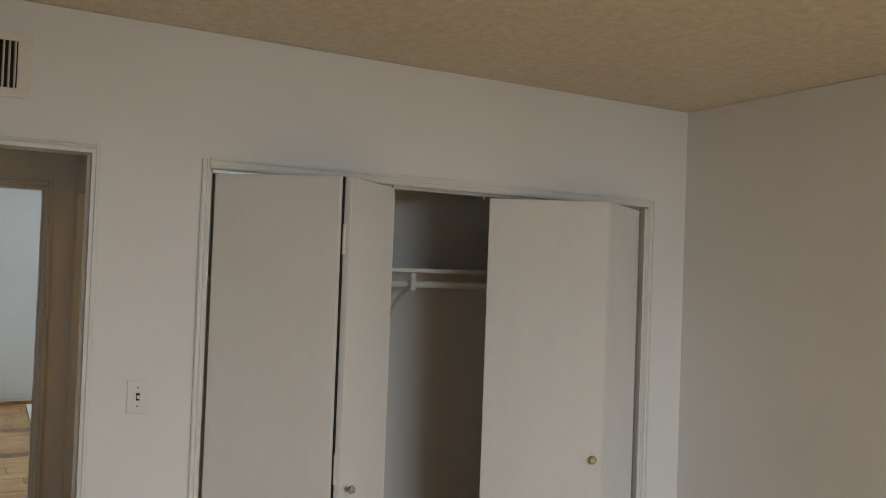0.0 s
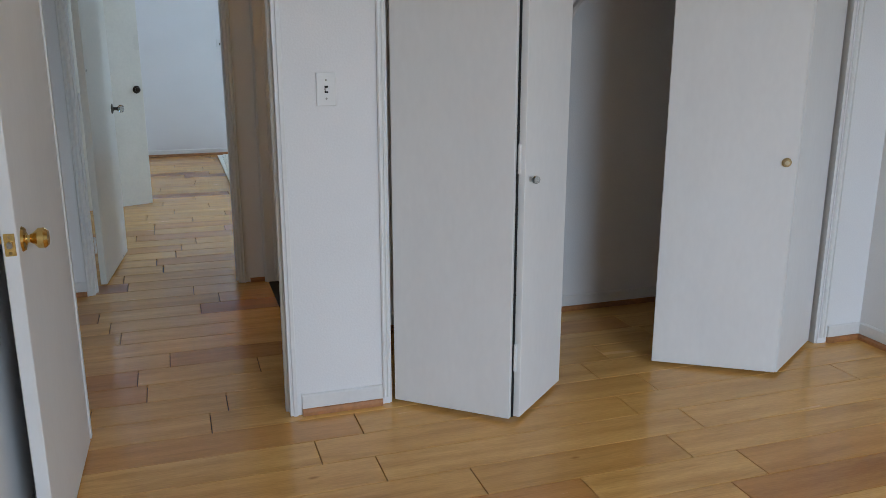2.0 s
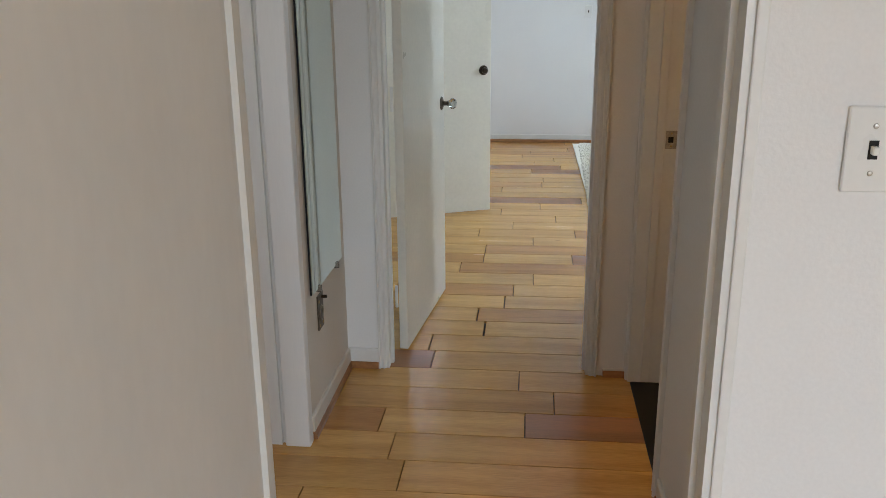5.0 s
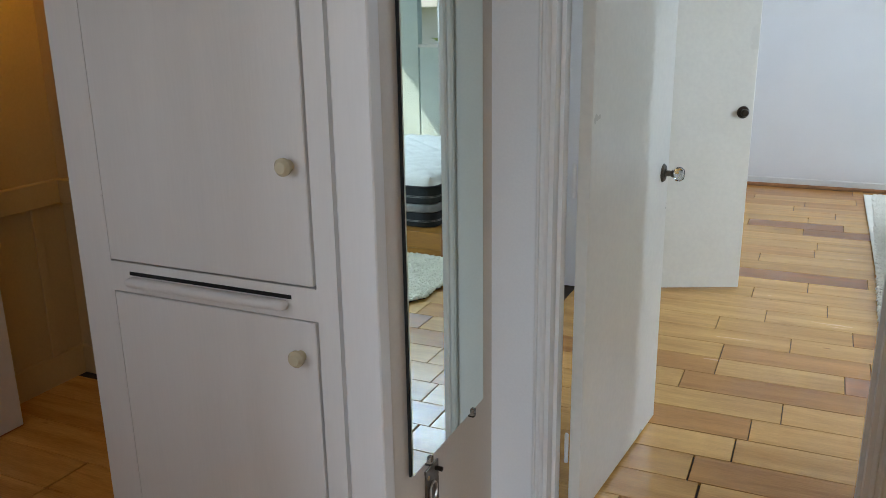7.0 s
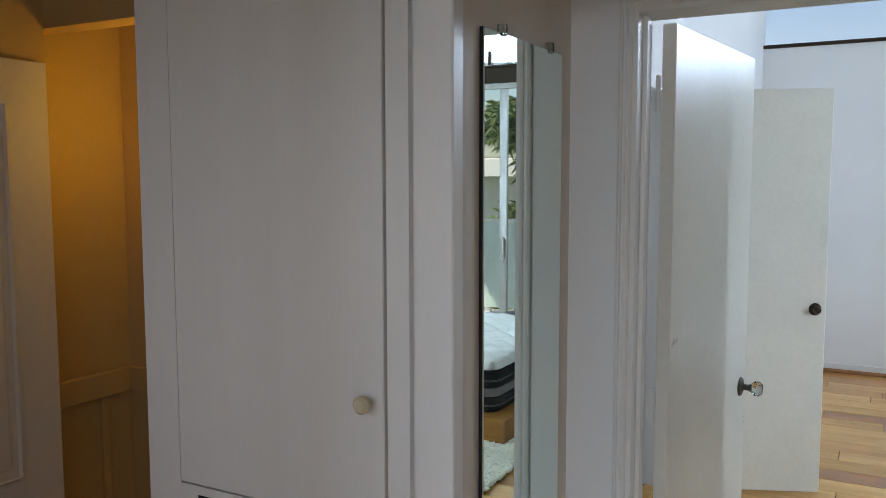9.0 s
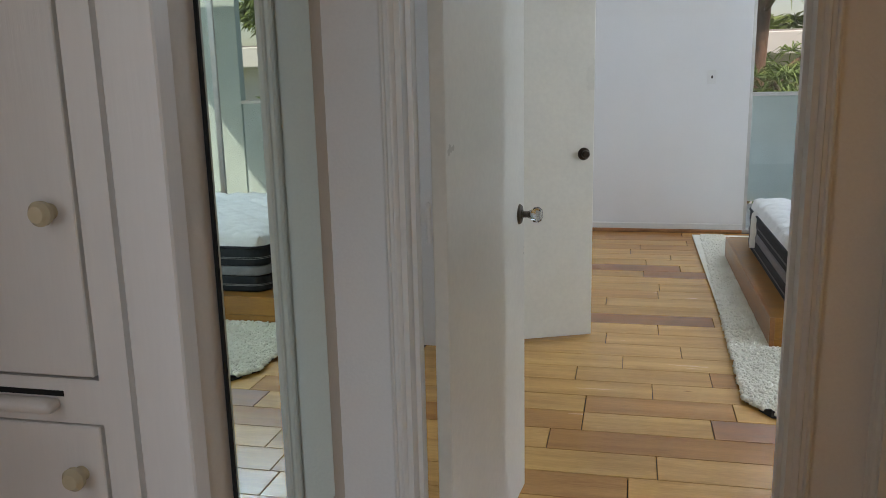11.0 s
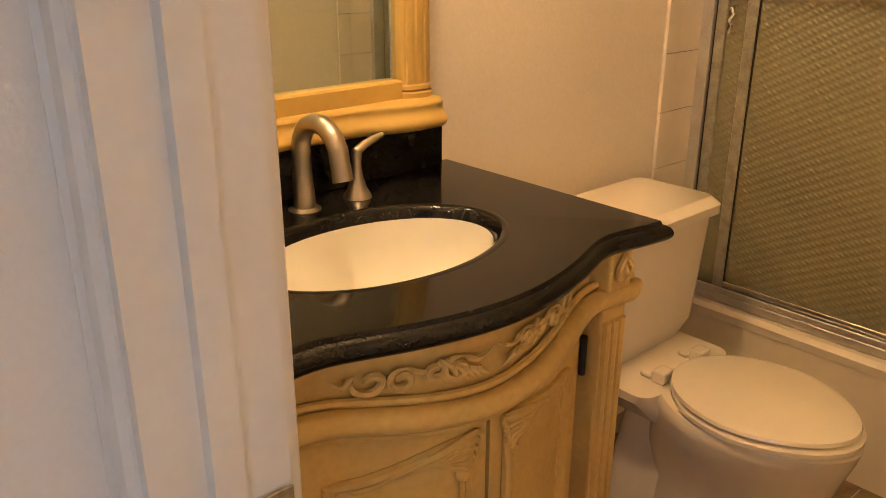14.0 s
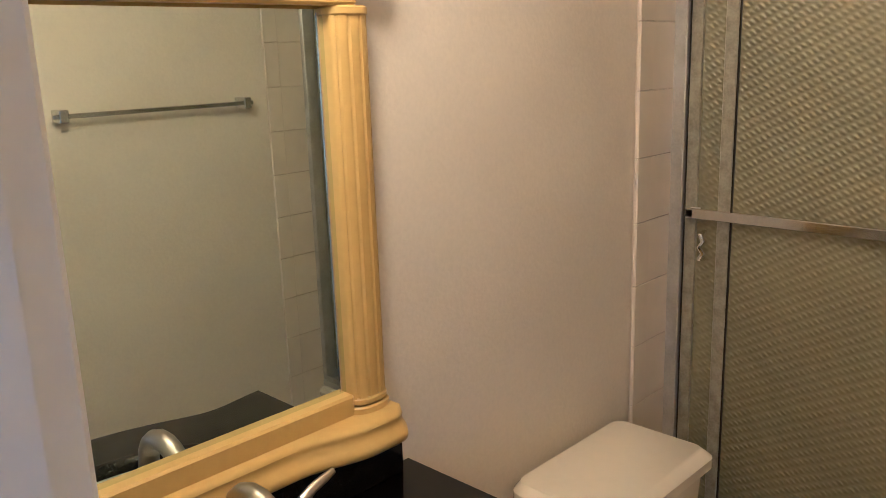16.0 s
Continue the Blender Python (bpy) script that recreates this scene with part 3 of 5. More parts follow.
# wainscot of the alcove
wains = thing("wainscot", (-2.7, 5.3, 0), "cream board-and-batten wainscot with cap rail, dim orange light put into its ochre colour", "panelling")
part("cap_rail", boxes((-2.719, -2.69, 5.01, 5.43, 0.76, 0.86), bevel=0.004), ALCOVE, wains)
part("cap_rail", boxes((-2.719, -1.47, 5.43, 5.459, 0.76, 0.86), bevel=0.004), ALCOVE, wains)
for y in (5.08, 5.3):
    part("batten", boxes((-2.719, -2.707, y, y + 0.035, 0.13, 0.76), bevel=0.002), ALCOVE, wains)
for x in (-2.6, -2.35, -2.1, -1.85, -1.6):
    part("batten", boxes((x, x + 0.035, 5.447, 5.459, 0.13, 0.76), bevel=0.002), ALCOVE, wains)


# ---- bedroom closet ----
clo = thing("closet_surround", (1.75, 3.2, 0), "narrow white casing round the closet opening", "door frame")
part("casing", prism(casing_profile(0.028, 0.012), (0.703, 3.1995, 0.03), (-1, 0, 0), (0, -1, 0), (0, 0, 2.01)), TRIM, clo)
part("casing", prism(casing_profile(0.028, 0.012), (2.767, 3.1995, 0.03), (1, 0, 0), (0, -1, 0), (0, 0, 2.01)), TRIM, clo)
part("head_casing", prism(casing_profile(0.042, 0.012), (0.704, 3.199, 2.008), (0, 0, 1), (0, -1, 0), (2.062, 0, 0)), TRIM, clo)
part("jamb", boxes((0.706, 0.712, 3.203, 3.3, 0.001, 2.0)), TRIM, clo)
part("jamb", boxes((2.745, 2.759, 3.203, 3.3, 0.001, 2.0)), TRIM, clo)
part("track", boxes((0.712, 2.745, 3.235, 3.265, 1.996, 2.0145)), ALU, clo, "metal bifold track")


def bifold(p0, p1, p1b, p2, knob_leaf, knob_at, ball, label, group):
    """Two hinged leaves folding out between three plan points on their front faces."""
    ob = thing("bifold_door", (*p1, 0.0), label, "closet door", group)
    t = 0.03
    for k, (a, b) in enumerate(((p0, p1), (p1b, p2))):
        d = Vector((b[0] - a[0], b[1] - a[1], 0))
        m = Matrix.Translation((a[0], a[1], 0)) @ pose(0, 0, 0, 0, 0, math.degrees(math.atan2(d.y, d.x)))
        leaf = part("leaf", boxes((0.008 if k == 0 else 0.002, d.length - 0.008 * k - 0.002, 0, t, 0.015, 1.99), bevel=0.002, m=m), DOOR, ob)
        if k == knob_leaf:
            mk = m @ pose(knob_at, 0, 0.905, 90)
            if ball:
                kn = part("knob", lathe([(0, 0.034), (0.010, 0.033), (0.015, 0.024), (0.013, 0.016), (0.007, 0.008), (0.011, 0.0)], 16, mk), KNOBGLASS, leaf, "clear faceted glass knob", smooth=True)
            else:
                kn = part("knob", lathe([(0, 0.02), (0.012, 0.019), (0.016, 0.013), (0.012, 0.006), (0.018, 0.003), (0.019, 0)], 18, mk), OLDBRASS, leaf, "round worn brass knob", smooth=True)
                part("inlay", lathe([(0, 0.0225), (0.007, 0.0215), (0.009, 0.0195)], 14, mk), IVORY, kn, smooth=True)
    for z in (0.2, 0.93, 1.72) if ball else ():
        hinge(ob, pose(0.5 * (p1[0] + p1b[0]) + 0.003, p1[1] + 0.012, z), 0.1, TRIM)
    if ball:
        # solid dark bar in the fold, standing in for shade between the leaves
        part("seam", tube([(p1[0] + 0.017, p1[1] + 0.017, 0.016), (p1[0] + 0.017, p1[1] + 0.017, 1.989)], 0.0045, 6), DARK, ob, "dark bar in place of shade in the joint between the leaves")
    for p in (p0, p2):
        part("pivot", lathe([(0, 2.006), (0.005, 2.006), (0.005, 1.985), (0, 1.985)], 8, pose(p[0], p[1] + 0.03, 0)), STEEL, ob)
    return ob


bifold((0.716, 3.2), (1.08, 2.892), (1.119, 2.893), (1.418, 3.163), 1, 0.045, True, "white bifold closet door folded half open, glass knob", "bifold closet doors")
bifold((1.882, 3.228), (2.314, 2.947), (2.32, 2.946), (2.732, 3.222), 0, 0.475, False, "white bifold closet door folded half open, brass knob", "bifold closet doors")

shelf = thing("closet_shelf", (1.76, 3.8, 1.64), "white closet shelf with hanging rod and bracket", "shelf")
part("board", boxes((0.56, 2.95, 3.64, 4.0, 1.66, 1.68), bevel=0.002), TRIM, shelf)
part("cleat", boxes((0.56, 2.95, 3.978, 3.999, 1.59, 1.659), bevel=0.002), TRIM, shelf)
part("rod", tube([(0.56, 3.7, 1.605), (2.95, 3.7, 1.605)], 0.017, 14), TRIM, shelf, smooth=True)
br = bmesh.new()
hook = [(1.76, 3.665, 1.655), (1.76, 3.655, 1.62), (1.76, 3.662, 1.588), (1.76, 3.695, 1.572), (1.76, 3.74, 1.56), (1.76, 3.82, 1.52), (1.76, 3.9, 1.45), (1.76, 3.96, 1.36), (1.76, 3.99, 1.3)]
tube(hook, [0.014, 0.017, 0.018, 0.018, 0.016, 0.016, 0.016, 0.015, 0.014], 8, br)
add_box(br, 1.748, 1.772, 3.98, 3.999, 1.28, 1.66, bevel=0.002)
part("bracket", br, TRIM, shelf, "curved white shelf bracket", smooth=True)

# light switch and air vent
sw = thing("light_switch", (0.494, 3.2, 1.21), "white toggle light switch plate on the wall", "light switch")
part("plate", boxes((0.459, 0.529, 3.193, 3.2, 1.154, 1.269), bevel=0.002), WHITEPLASTIC, sw)
# dark box in place of shade inside the toggle opening
part("slot", boxes((0.488, 0.5, 3.1915, 3.194, 1.199, 1.224)), DARK, sw)
part("toggle", boxes((0.49, 0.498, 3.18, 3.194, 1.206, 1.217), bevel=0.001), WHITEPLASTIC, sw)
for z in (1.18, 1.243):
    part("screw", lathe([(0, 0.0025), (0.003, 0.002), (0.004, 0)], 10, pose(0.494, 3.193, z, 90)), STEEL, sw)
vent = thing("air_vent", (-0.05, 3.2, 2.28), "cream metal wall vent with vertical louvres", "vent")
# near-black sheet on the uncut wall imitates the duct's shade behind the louvres
part("backing", boxes((-0.19, 0.085, 3.197, 3.1995, 2.2, 2.36)), DARK, vent)
for s in ((-0.23, 0.125, 3.188, 3.1965, 2.355, 2.385), (-0.23, 0.125, 3.188, 3.1965, 2.175, 2.205), (-0.23, -0.19, 3.188, 3.1965, 2.205, 2.355), (0.085, 0.125, 3.188, 3.1965, 2.205, 2.355)):
    part("frame", boxes(s, bevel=0.0015), DOORCREAM, vent)
for i in range(17):
    x = -0.187 + i * 0.0165
    part("slat", boxes((-0.0015, 0.0015, -0.007, 0.003, 2.206, 2.354), m=pose(x, 3.194, 0, 0, 0, 25)), DOORCREAM, vent)


# ---- hall ----
lin = thing("linen_cabinet", (-1.05, 4.42, 0), "built-in white painted linen cabinet with two doors and a pull-out shelf", "cabinet")
part("stile", boxes((-1.458, -1.36, 4.425, 4.459, 0.0, H1)), CABPAINT, lin)
part("stile", boxes((-0.80, -0.75, 4.425, 4.459, 0.0, H1)), CABPAINT, lin)
part("corner_trim", boxes((-0.736, -0.652, 4.416, 4.459, 0.0, H1), bevel=0.003), CABPAINT, lin)
part("groove", boxes((-0.75, -0.736, 4.44, 4.459, 0.0, H1)), CABPAINT, lin)
part("rail", boxes((-1.36, -0.80, 4.425, 4.459, 0.875, 0.946)), CABPAINT, lin)
part("rail", boxes((-1.36, -0.80, 4.425, 4.459, 0.0, 0.1)), CABPAINT, lin)
part("rail", boxes((-1.36, -0.80, 4.425, 4.459, 2.1, H1)), CABPAINT, lin)
# near-black sheets behind the doors give the cracks their shade
part("gap_shade", boxes((-1.36, -0.80, 4.446, 4.459, 0.1, 0.875)), DARK, lin)
part("gap_shade", boxes((-1.36, -0.80, 4.446, 4.459, 0.946, 2.1)), DARK, lin)
for z0, z1, kz in ((0.105, 0.872, 0.795), (0.951, 2.095, 1.2)):
    d = part("cabinet_door", boxes((-1.357, -0.806, 4.422, 4.44, z0, z1), bevel=0.002), CABPAINT, lin)
    part("knob", lathe([(0, 0.034), (0.012, 0.032), (0.0185, 0.024), (0.018, 0.016), (0.010, 0.008), (0.012, 0.0)], 22, pose(-0.845, 4.422, kz, 90)), IVORY, d, "round ivory ceramic knob", smooth=True)
    for z in (z0 + 0.09, z1 - 0.14):
        part("hinge", boxes((-1.362, -1.354, 4.4195, 4.4225, z, z + 0.06), bevel=0.001), CABPAINT, d)
part("pull_out_board", boxes((-1.30, -0.868, 4.396, 4.426, 0.896, 0.917), bevel=0.009, seg=3), CABPAINT, lin, "white rounded pull-out board", smooth=True)
# dark strip on the rail face imitates shade in the slot above the board
part("slot_shade", boxes((-1.305, -0.863, 4.4235, 4.4262, 0.9175, 0.926)), DARK, lin)

hm = thing("wall_mirror", (-0.66, 4.75, 1.2), "tall frameless mirror held by clips on the hall wall", "mirror")
part("back_edge", boxes((-0.6575, -0.6525, 4.535, 4.96, 0.487, 1.925)), DARK, hm)
part("glass", boxes((-0.652, -0.648, 4.538, 4.958, 0.489, 1.923)), MIRROR, hm)
for y, z in ((4.625, 0.482), (4.885, 0.482), (4.625, 1.93), (4.885, 1.93)):
    part("clip", boxes((-0.66, -0.642, y - 0.008, y + 0.008, z - 0.012, z + 0.012), bevel=0.003, seg=2), KNOBGLASS, hm, "clear plastic mirror clip")
lock = thing("lock_plate", (-0.66, 4.65, 0.38), "old bare metal latch plate screwed to the wall", "hardware")
part("plate", boxes((-0.6595, -0.655, 4.615, 4.685, 0.33, 0.455), bevel=0.001), TARNISH, lock)
part("ring", tube([(-0.653, 4.65 + 0.018 * math.cos(a), 0.385 + 0.026 * math.sin(a)) for a in [i * math.pi / 8 for i in range(16)]], 0.003, 6, closed=True), STEEL, lock)
part("stub", lathe([(0, 0.02), (0.006, 0.018), (0.006, 0), (0, 0)], 10, pose(-0.655, 4.668, 0.438, 0, 90)), DARKKNOB, lock)
for y, z in ((4.628, 0.432), (4.628, 0.345), (4.672, 0.345)):
    part("screw", lathe([(0, 0.003), (0.005, 0.002), (0.006, 0)], 10, pose(-0.655, y, z, 0, 90)), OLDBRASS, lock)


# ---- far bedroom ----
win = tagged(new("window_1"), "long clerestory window with dark sill above the wall", "window", kind="structure")
win.matrix_basis = pose(1.2, 10.68, 2.7)
part("window_sill", boxes((-0.95, 3.4, 10.615, 10.74, 2.7, 2.73), bevel=0.003), DARKKNOB, win)
part("head", boxes((-0.95, 3.4, 10.64, 10.72, 3.12, 3.15)), DARKKNOB, win)
for x in (0.88, 2.2):
    part("mullion", boxes((x, x + 0.04, 10.65, 10.71, 2.73, 3.12)), DARKKNOB, win)
for x0, x1 in ((-0.95, 0.88), (0.92, 2.2), (2.24, 3.4)):
    p = part("pane", boxes((x0, x1, 10.677, 10.683, 2.73, 3.12)), GLASS, win)
    p.visible_shadow = False
# unseen window, added only as an opening for the hall fill light
fill_window = tagged(new("added_window_3"), "unseen hall window in a pale aluminium frame, added to brighten the hall", "window", kind="structure")
fill_window.matrix_basis = pose(-1.25, 3.25, 0.9)
for x0, x1, z0, z1 in ((-1.748, -1.71, 0.902, 1.998), (-0.79, -0.752, 0.902, 1.998), (-1.71, -0.79, 0.902, 0.94), (-1.71, -0.79, 1.96, 1.998)):
    part("window_frame", boxes((x0, x1, 3.205, 3.24, z0, z1), bevel=0.002), ALU, fill_window)
p = part("pane", boxes((-1.71, -0.79, 3.22, 3.225, 0.94, 1.96)), GLASS, fill_window)
p.visible_shadow = False
side = tagged(new("window_2"), "small side window in a pale aluminium frame", "window", kind="structure")
side.matrix_basis = pose(3.45, 6.45, 1.0)
for y0, y1, z0, z1 in ((5.952, 5.99, 1.002, 2.098), (6.91, 6.948, 1.002, 2.098), (5.99, 6.91, 1.002, 1.04), (5.99, 6.91, 2.06, 2.098)):
    part("window_frame", boxes((3.46, 3.495, y0, y1, z0, z1), bevel=0.002), ALU, side)
p = part("pane", boxes((3.475, 3.48, 5.99, 6.91, 1.04, 2.06)), GLASS, side)
p.visible_shadow = False
sl = tagged(new("door_1"), "sliding glass balcony door in a pale aluminium frame", "sliding door", kind="structure")
sl.matrix_basis = pose(2.1, 10.68, 0)
part("header", boxes((0.895, 3.4, 10.62, 10.74, 2.55, 2.7), bevel=0.003), DARKKNOB, sl, "dark header beam")
part("head_frame", boxes((0.895, 3.4, 10.64, 10.72, 2.5, 2.55)), ALU, sl)
part("sill_track", boxes((0.895, 3.4, 10.62, 10.74, 0.0, 0.03), bevel=0.004), ALU, sl)
for x0, x1, y in ((0.897, 0.925, 10.66), (1.82, 1.84, 10.69), (1.842, 1.905, 10.655), (2.04, 2.12, 10.69), (2.55, 2.6, 10.66), (3.34, 3.398, 10.66)):
    st = part("stile", boxes((x0, x1, y, y + 0.035, 0.03, 2.5), bevel=0.002), DARKKNOB if x0 == 1.82 else ALU, sl)
    if x0 in (1.842, 2.04):
        part("handle", boxes((x0 + 0.02, x0 + 0.045, y - 0.03, y - 0.001, 0.8, 1.02), bevel=0.004), ALU, st, "pale metal pull handle")
for x0, x1 in ((0.925, 1.82), (1.905, 2.55), (2.6, 3.34)):
    p = part("pane", boxes((x0, x1, 10.675, 10.681, 0.03, 2.5)), GLASS, sl)
    p.visible_shadow = False

fsw = thing("light_switch", (0.595, 10.63, 1.3), "white toggle light switch plate on the wall", "light switch")
part("plate", boxes((0.56, 0.63, 10.622, 10.63, 1.242, 1.357), bevel=0.002), WHITEPLASTIC, fsw)
part("toggle", boxes((0.589, 0.601, 10.61, 10.623, 1.287, 1.31), bevel=0.001), DARKKNOB, fsw)

# platform and mattress
bed = thing("bed_platform", (1.5, 8.6, 0), "low varnished wooden bed platform standing on the rug", "bed")
part("top_panel", boxes((0.67, 2.3, 7.57, 9.58, 0.15, 0.166), bevel=0.001), PLATFORM, bed)
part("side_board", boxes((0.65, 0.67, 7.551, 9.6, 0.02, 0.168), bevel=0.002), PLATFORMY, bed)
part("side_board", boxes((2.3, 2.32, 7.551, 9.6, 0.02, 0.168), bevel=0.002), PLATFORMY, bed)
part("front_board", boxes((0.672, 2.298, 7.551, 7.57, 0.062, 0.168), bevel=0.002), PLATFORM, bed)
part("front_board", boxes((0.672, 2.298, 7.553, 7.57, 0.02, 0.06), bevel=0.002), PLATFORM, bed)
part("corner_post", boxes((0.649, 0.673, 7.549, 7.572, 0.02, 0.169), bevel=0.002), SHOE, bed, "dark reddish corner block")
part("back_board", boxes((0.672, 2.298, 9.58, 9.6, 0.02, 0.168), bevel=0.002), PLATFORM, bed)


def rounded_ring(x0, x1, y0, y1, r, z, n=8):
    pts = []
    for cx, cy, a0 in ((x1 - r, y0 + r, -90), (x1 - r, y1 - r, 0), (x0 + r, y1 - r, 90), (x0 + r, y0 + r, 180)):
        for i in range(n + 1):
            a = radians(a0 + 90 * i / n)
            pts.append((cx + r * math.cos(a), cy + r * math.sin(a), z))
    return pts


mattress = thing("mattress", (1.5, 8.4, 0.166), "charcoal-sided mattress with quilted white top", "mattress")
X0, X1, Y0, Y1 = 0.765, 2.18, 7.655, 9.36


def band(name, z0, z1, out, material, label=""):
    rings = [rounded_ring(X0 - o, X1 + o, Y0 - o, Y1 + o, 0.1 + o, z) for z, o in ((z0, out - 0.008), (z0 + 0.006, out), ((z0 + z1) / 2, out + 0.004), (z1 - 0.006, out), (z1, out - 0.008))]
    part(name, loft(rings), material, mattress, label, smooth=True)


band("lower_band", 0.167, 0.262, 0.0, MATDARK)
band("stripe", 0.262, 0.318, 0.003, MATGREY, "grey woven stripe")
band("upper_band", 0.318, 0.425, 0.0, MATDARK)
for z in (0.205, 0.212, 0.29, 0.362, 0.37):
    part("stitching", tube(rounded_ring(X0 - 0.003, X1 + 0.003, Y0 - 0.003, Y1 + 0.003, 0.103, z), 0.0022, 5, closed=True), MATGREY, mattress)
part("piping", tube(rounded_ring(X0 - 0.001, X1 + 0.001, Y0 - 0.001, Y1 + 0.001, 0.101, 0.428), 0.008, 6, closed=True), MATDARK, mattress)
q = bmesh.new()
NX, NY = 110, 130
grid = []
for j in range(NY + 1):
    row = []
    for i in range(NX + 1):
        u, v = i / NX, j / NY
        x, y = X0 + u * (X1 - X0), Y0 + v * (Y1 - Y0)
        edge = min(u * (X1 - X0), (1 - u) * (X1 - X0), v * (Y1 - Y0), (1 - v) * (Y1 - Y0))
        rise = 0.06 * (1 - math.exp(-edge / 0.035))
        a, b = (x + y) * 9.0, (x - y) * 9.0
        seam = min(abs(math.sin((x + y) * 4.2)), abs(math.sin((x - y) * 4.2)))
        tuft = 0.012 * abs(math.sin(a * 2.2)) ** 0.5 * abs(math.sin(b * 2.2)) ** 0.5 + 0.012 * min(1.0, seam * 3.5)
        cx, cy = min(u, 1 - u) * (X1 - X0), min(v, 1 - v) * (Y1 - Y0)
        if cx < 0.1 and cy < 0.1:
            k = math.hypot(0.1 - cx, 0.1 - cy)
            if k > 0.1:
                s = 0.1 / k
                x += (1 if u < 0.5 else -1) * (0.1 - cx) * (1 - s)
                y += (1 if v < 0.5 else -1) * (0.1 - cy) * (1 - s)
                rise = 0
        row.append(q.verts.new((x, y, 0.428 + rise + (tuft if rise > 0.02 else 0) + 0.003 * noise.noise((x * 6, y * 6, 0)))))
    grid.append(row)
for j in range(NY):
    for i in range(NX):
        q.faces.new((grid[j][i], grid[j][i + 1], grid[j + 1][i + 1], grid[j + 1][i]))
part("quilted_top", q, MATWHITE, mattress, "white quilted pillow top", smooth=True)
strap = [(0.772, 8.98, 0.452), (0.752, 8.98, 0.44), (0.748, 8.975, 0.40), (0.746, 8.95, 0.33), (0.748, 8.99, 0.26), (0.75, 8.98, 0.22)]
part("handle_strap", tube(strap, 0.022, 8, flat=0.18), MATWHITE, mattress, "white fabric handle tag", smooth=True)

# rug
rug = thing("rug", (1.5, 8.5, 0), "cream shag wool rug with one curled corner", "rug")
rb = bmesh.new()
outline = [(0.56, 6.705), (0.72, 6.625), (0.9, 6.615), (1.6, 6.62), (2.75, 6.62), (2.8, 10.4), (1.5, 10.44), (0.545, 10.43), (0.52, 9.2), (0.49, 8.0), (0.465, 7.2), (0.45, 6.86)]
loft([[(x, y, 0.002) for x, y in outline], [(x, y, 0.014) for x, y in outline]], rb)
part("backing", rb, RUGBACK, rug)
rng = random.Random(5)


def in_rug(x, y):
    left = 0.445 + (y - 6.86) * 0.026
    front_edge = 6.84 - (x - 0.445) * 1.35 if x < 0.55 else max(6.61, 6.70 - (x - 0.55) * 0.5)
    return left < x < 2.75 and front_edge < y < 10.42


tv, tf = [], []
for _ in range(26000):
    y = 6.6 + 3.84 * rng.random()
    x = 0.44 + (0.55 if rng.random() < 0.55 else 2.35) * rng.random()
    if y > 7.58 and x > 0.72:
        continue
    if not in_rug(x, y):
        continue
    h, a, w = 0.009 + 0.011 * rng.random(), rng.random() * 6.28, 0.008 + 0.006 * rng.random()
    lx, ly = 0.008 * (rng.random() - 0.5), 0.008 * (rng.random() - 0.5)
    k = len(tv)
    for ring_r, ring_z in ((w, 0.012), (w * 0.95, 0.012 + h * 0.55), (w * 0.5, 0.012 + h)):
        lift = (ring_z - 0.012) / h
        tv += [(x + lx * lift + ring_r * math.cos(a + q * 1.2566), y + ly * lift + ring_r * math.sin(a + q * 1.2566), ring_z) for q in range(5)]
    for r in (0, 5):
        tf += [(k + r + q, k + r + (q + 1) % 5, k + r + 5 + (q + 1) % 5, k + r + 5 + q) for q in range(5)]
    tf.append(tuple(k + 10 + q for q in range(5)))
me = bpy.data.meshes.new("shag")
me.from_pydata(tv, [], tf)
me.materials.append(RUG)
me.polygons.foreach_set("use_smooth", [True] * len(me.polygons))
pile = new("shag", me)
pile.parent, pile.matrix_parent_inverse = rug, world_of(rug).inverted()
tagged(pile, "shaggy cream wool pile", kind="stuff")
part("mat", boxes((0.475, 2.75, 6.88, 10.42, 0.014, 0.02)), RUG, rug)
part("mat", boxes((0.72, 2.75, 6.64, 6.88, 0.014, 0.02)), RUG, rug)
part("curled_corner", loft([[(0.495, 6.77, 0.003), (0.535, 6.7, 0.003), (0.57, 6.69, 0.003)], [(0.508, 6.768, 0.012), (0.536, 6.715, 0.034), (0.566, 6.7, 0.016)]]), RUGBACK, rug, "dark folded underside of the rug corner")

# ---- balcony and garden ----
setting("balcony_floor", boxes((0.3, 4.8, 10.75, 12.45, -0.2, -0.03)), CONCRETE, "grey concrete balcony floor")
par = thing("balcony_parapet", (1.7, 12.15, 0), "pale grey-green solid balcony parapet with cap", "balustrade")
part("panel", boxes((0.3, 3.01, 12.1, 12.2, 0.05, 1.09)), PARAPET, par)
part("cap", boxes((0.3, 3.03, 12.08, 12.22, 1.09, 1.125), bevel=0.004), STUCCO, par)
for x in (0.5, 1.8, 2.9):
    part("foot", boxes((x, x + 0.06, 12.12, 12.18, -0.03, 0.05)), STUCCO, par)
setting("balcony_end_wall", boxes((3.13, 4.75, 12.3, 12.42, -0.03, 3.24)), PARAPET, "pale grey-green stucco balcony end wall")
setting("ground", boxes((-600, 600, -600, 600, -3.4, -3.2)), GRASS, "green garden ground reaching the horizon")
house = thing("neighbour_house", (9, 26, -3.2), "white flat-roofed neighbouring house with broad fascia", "house")
part("wall", boxes((1.5, 17, 22.4, 30, -3.2, 1.6)), STUCCO, house)
part("roof", boxes((1.2, 17.4, 21.7, 30.4, 1.6, 2.06), bevel=0.02), STUCCO, house, "white fascia of a flat roof")
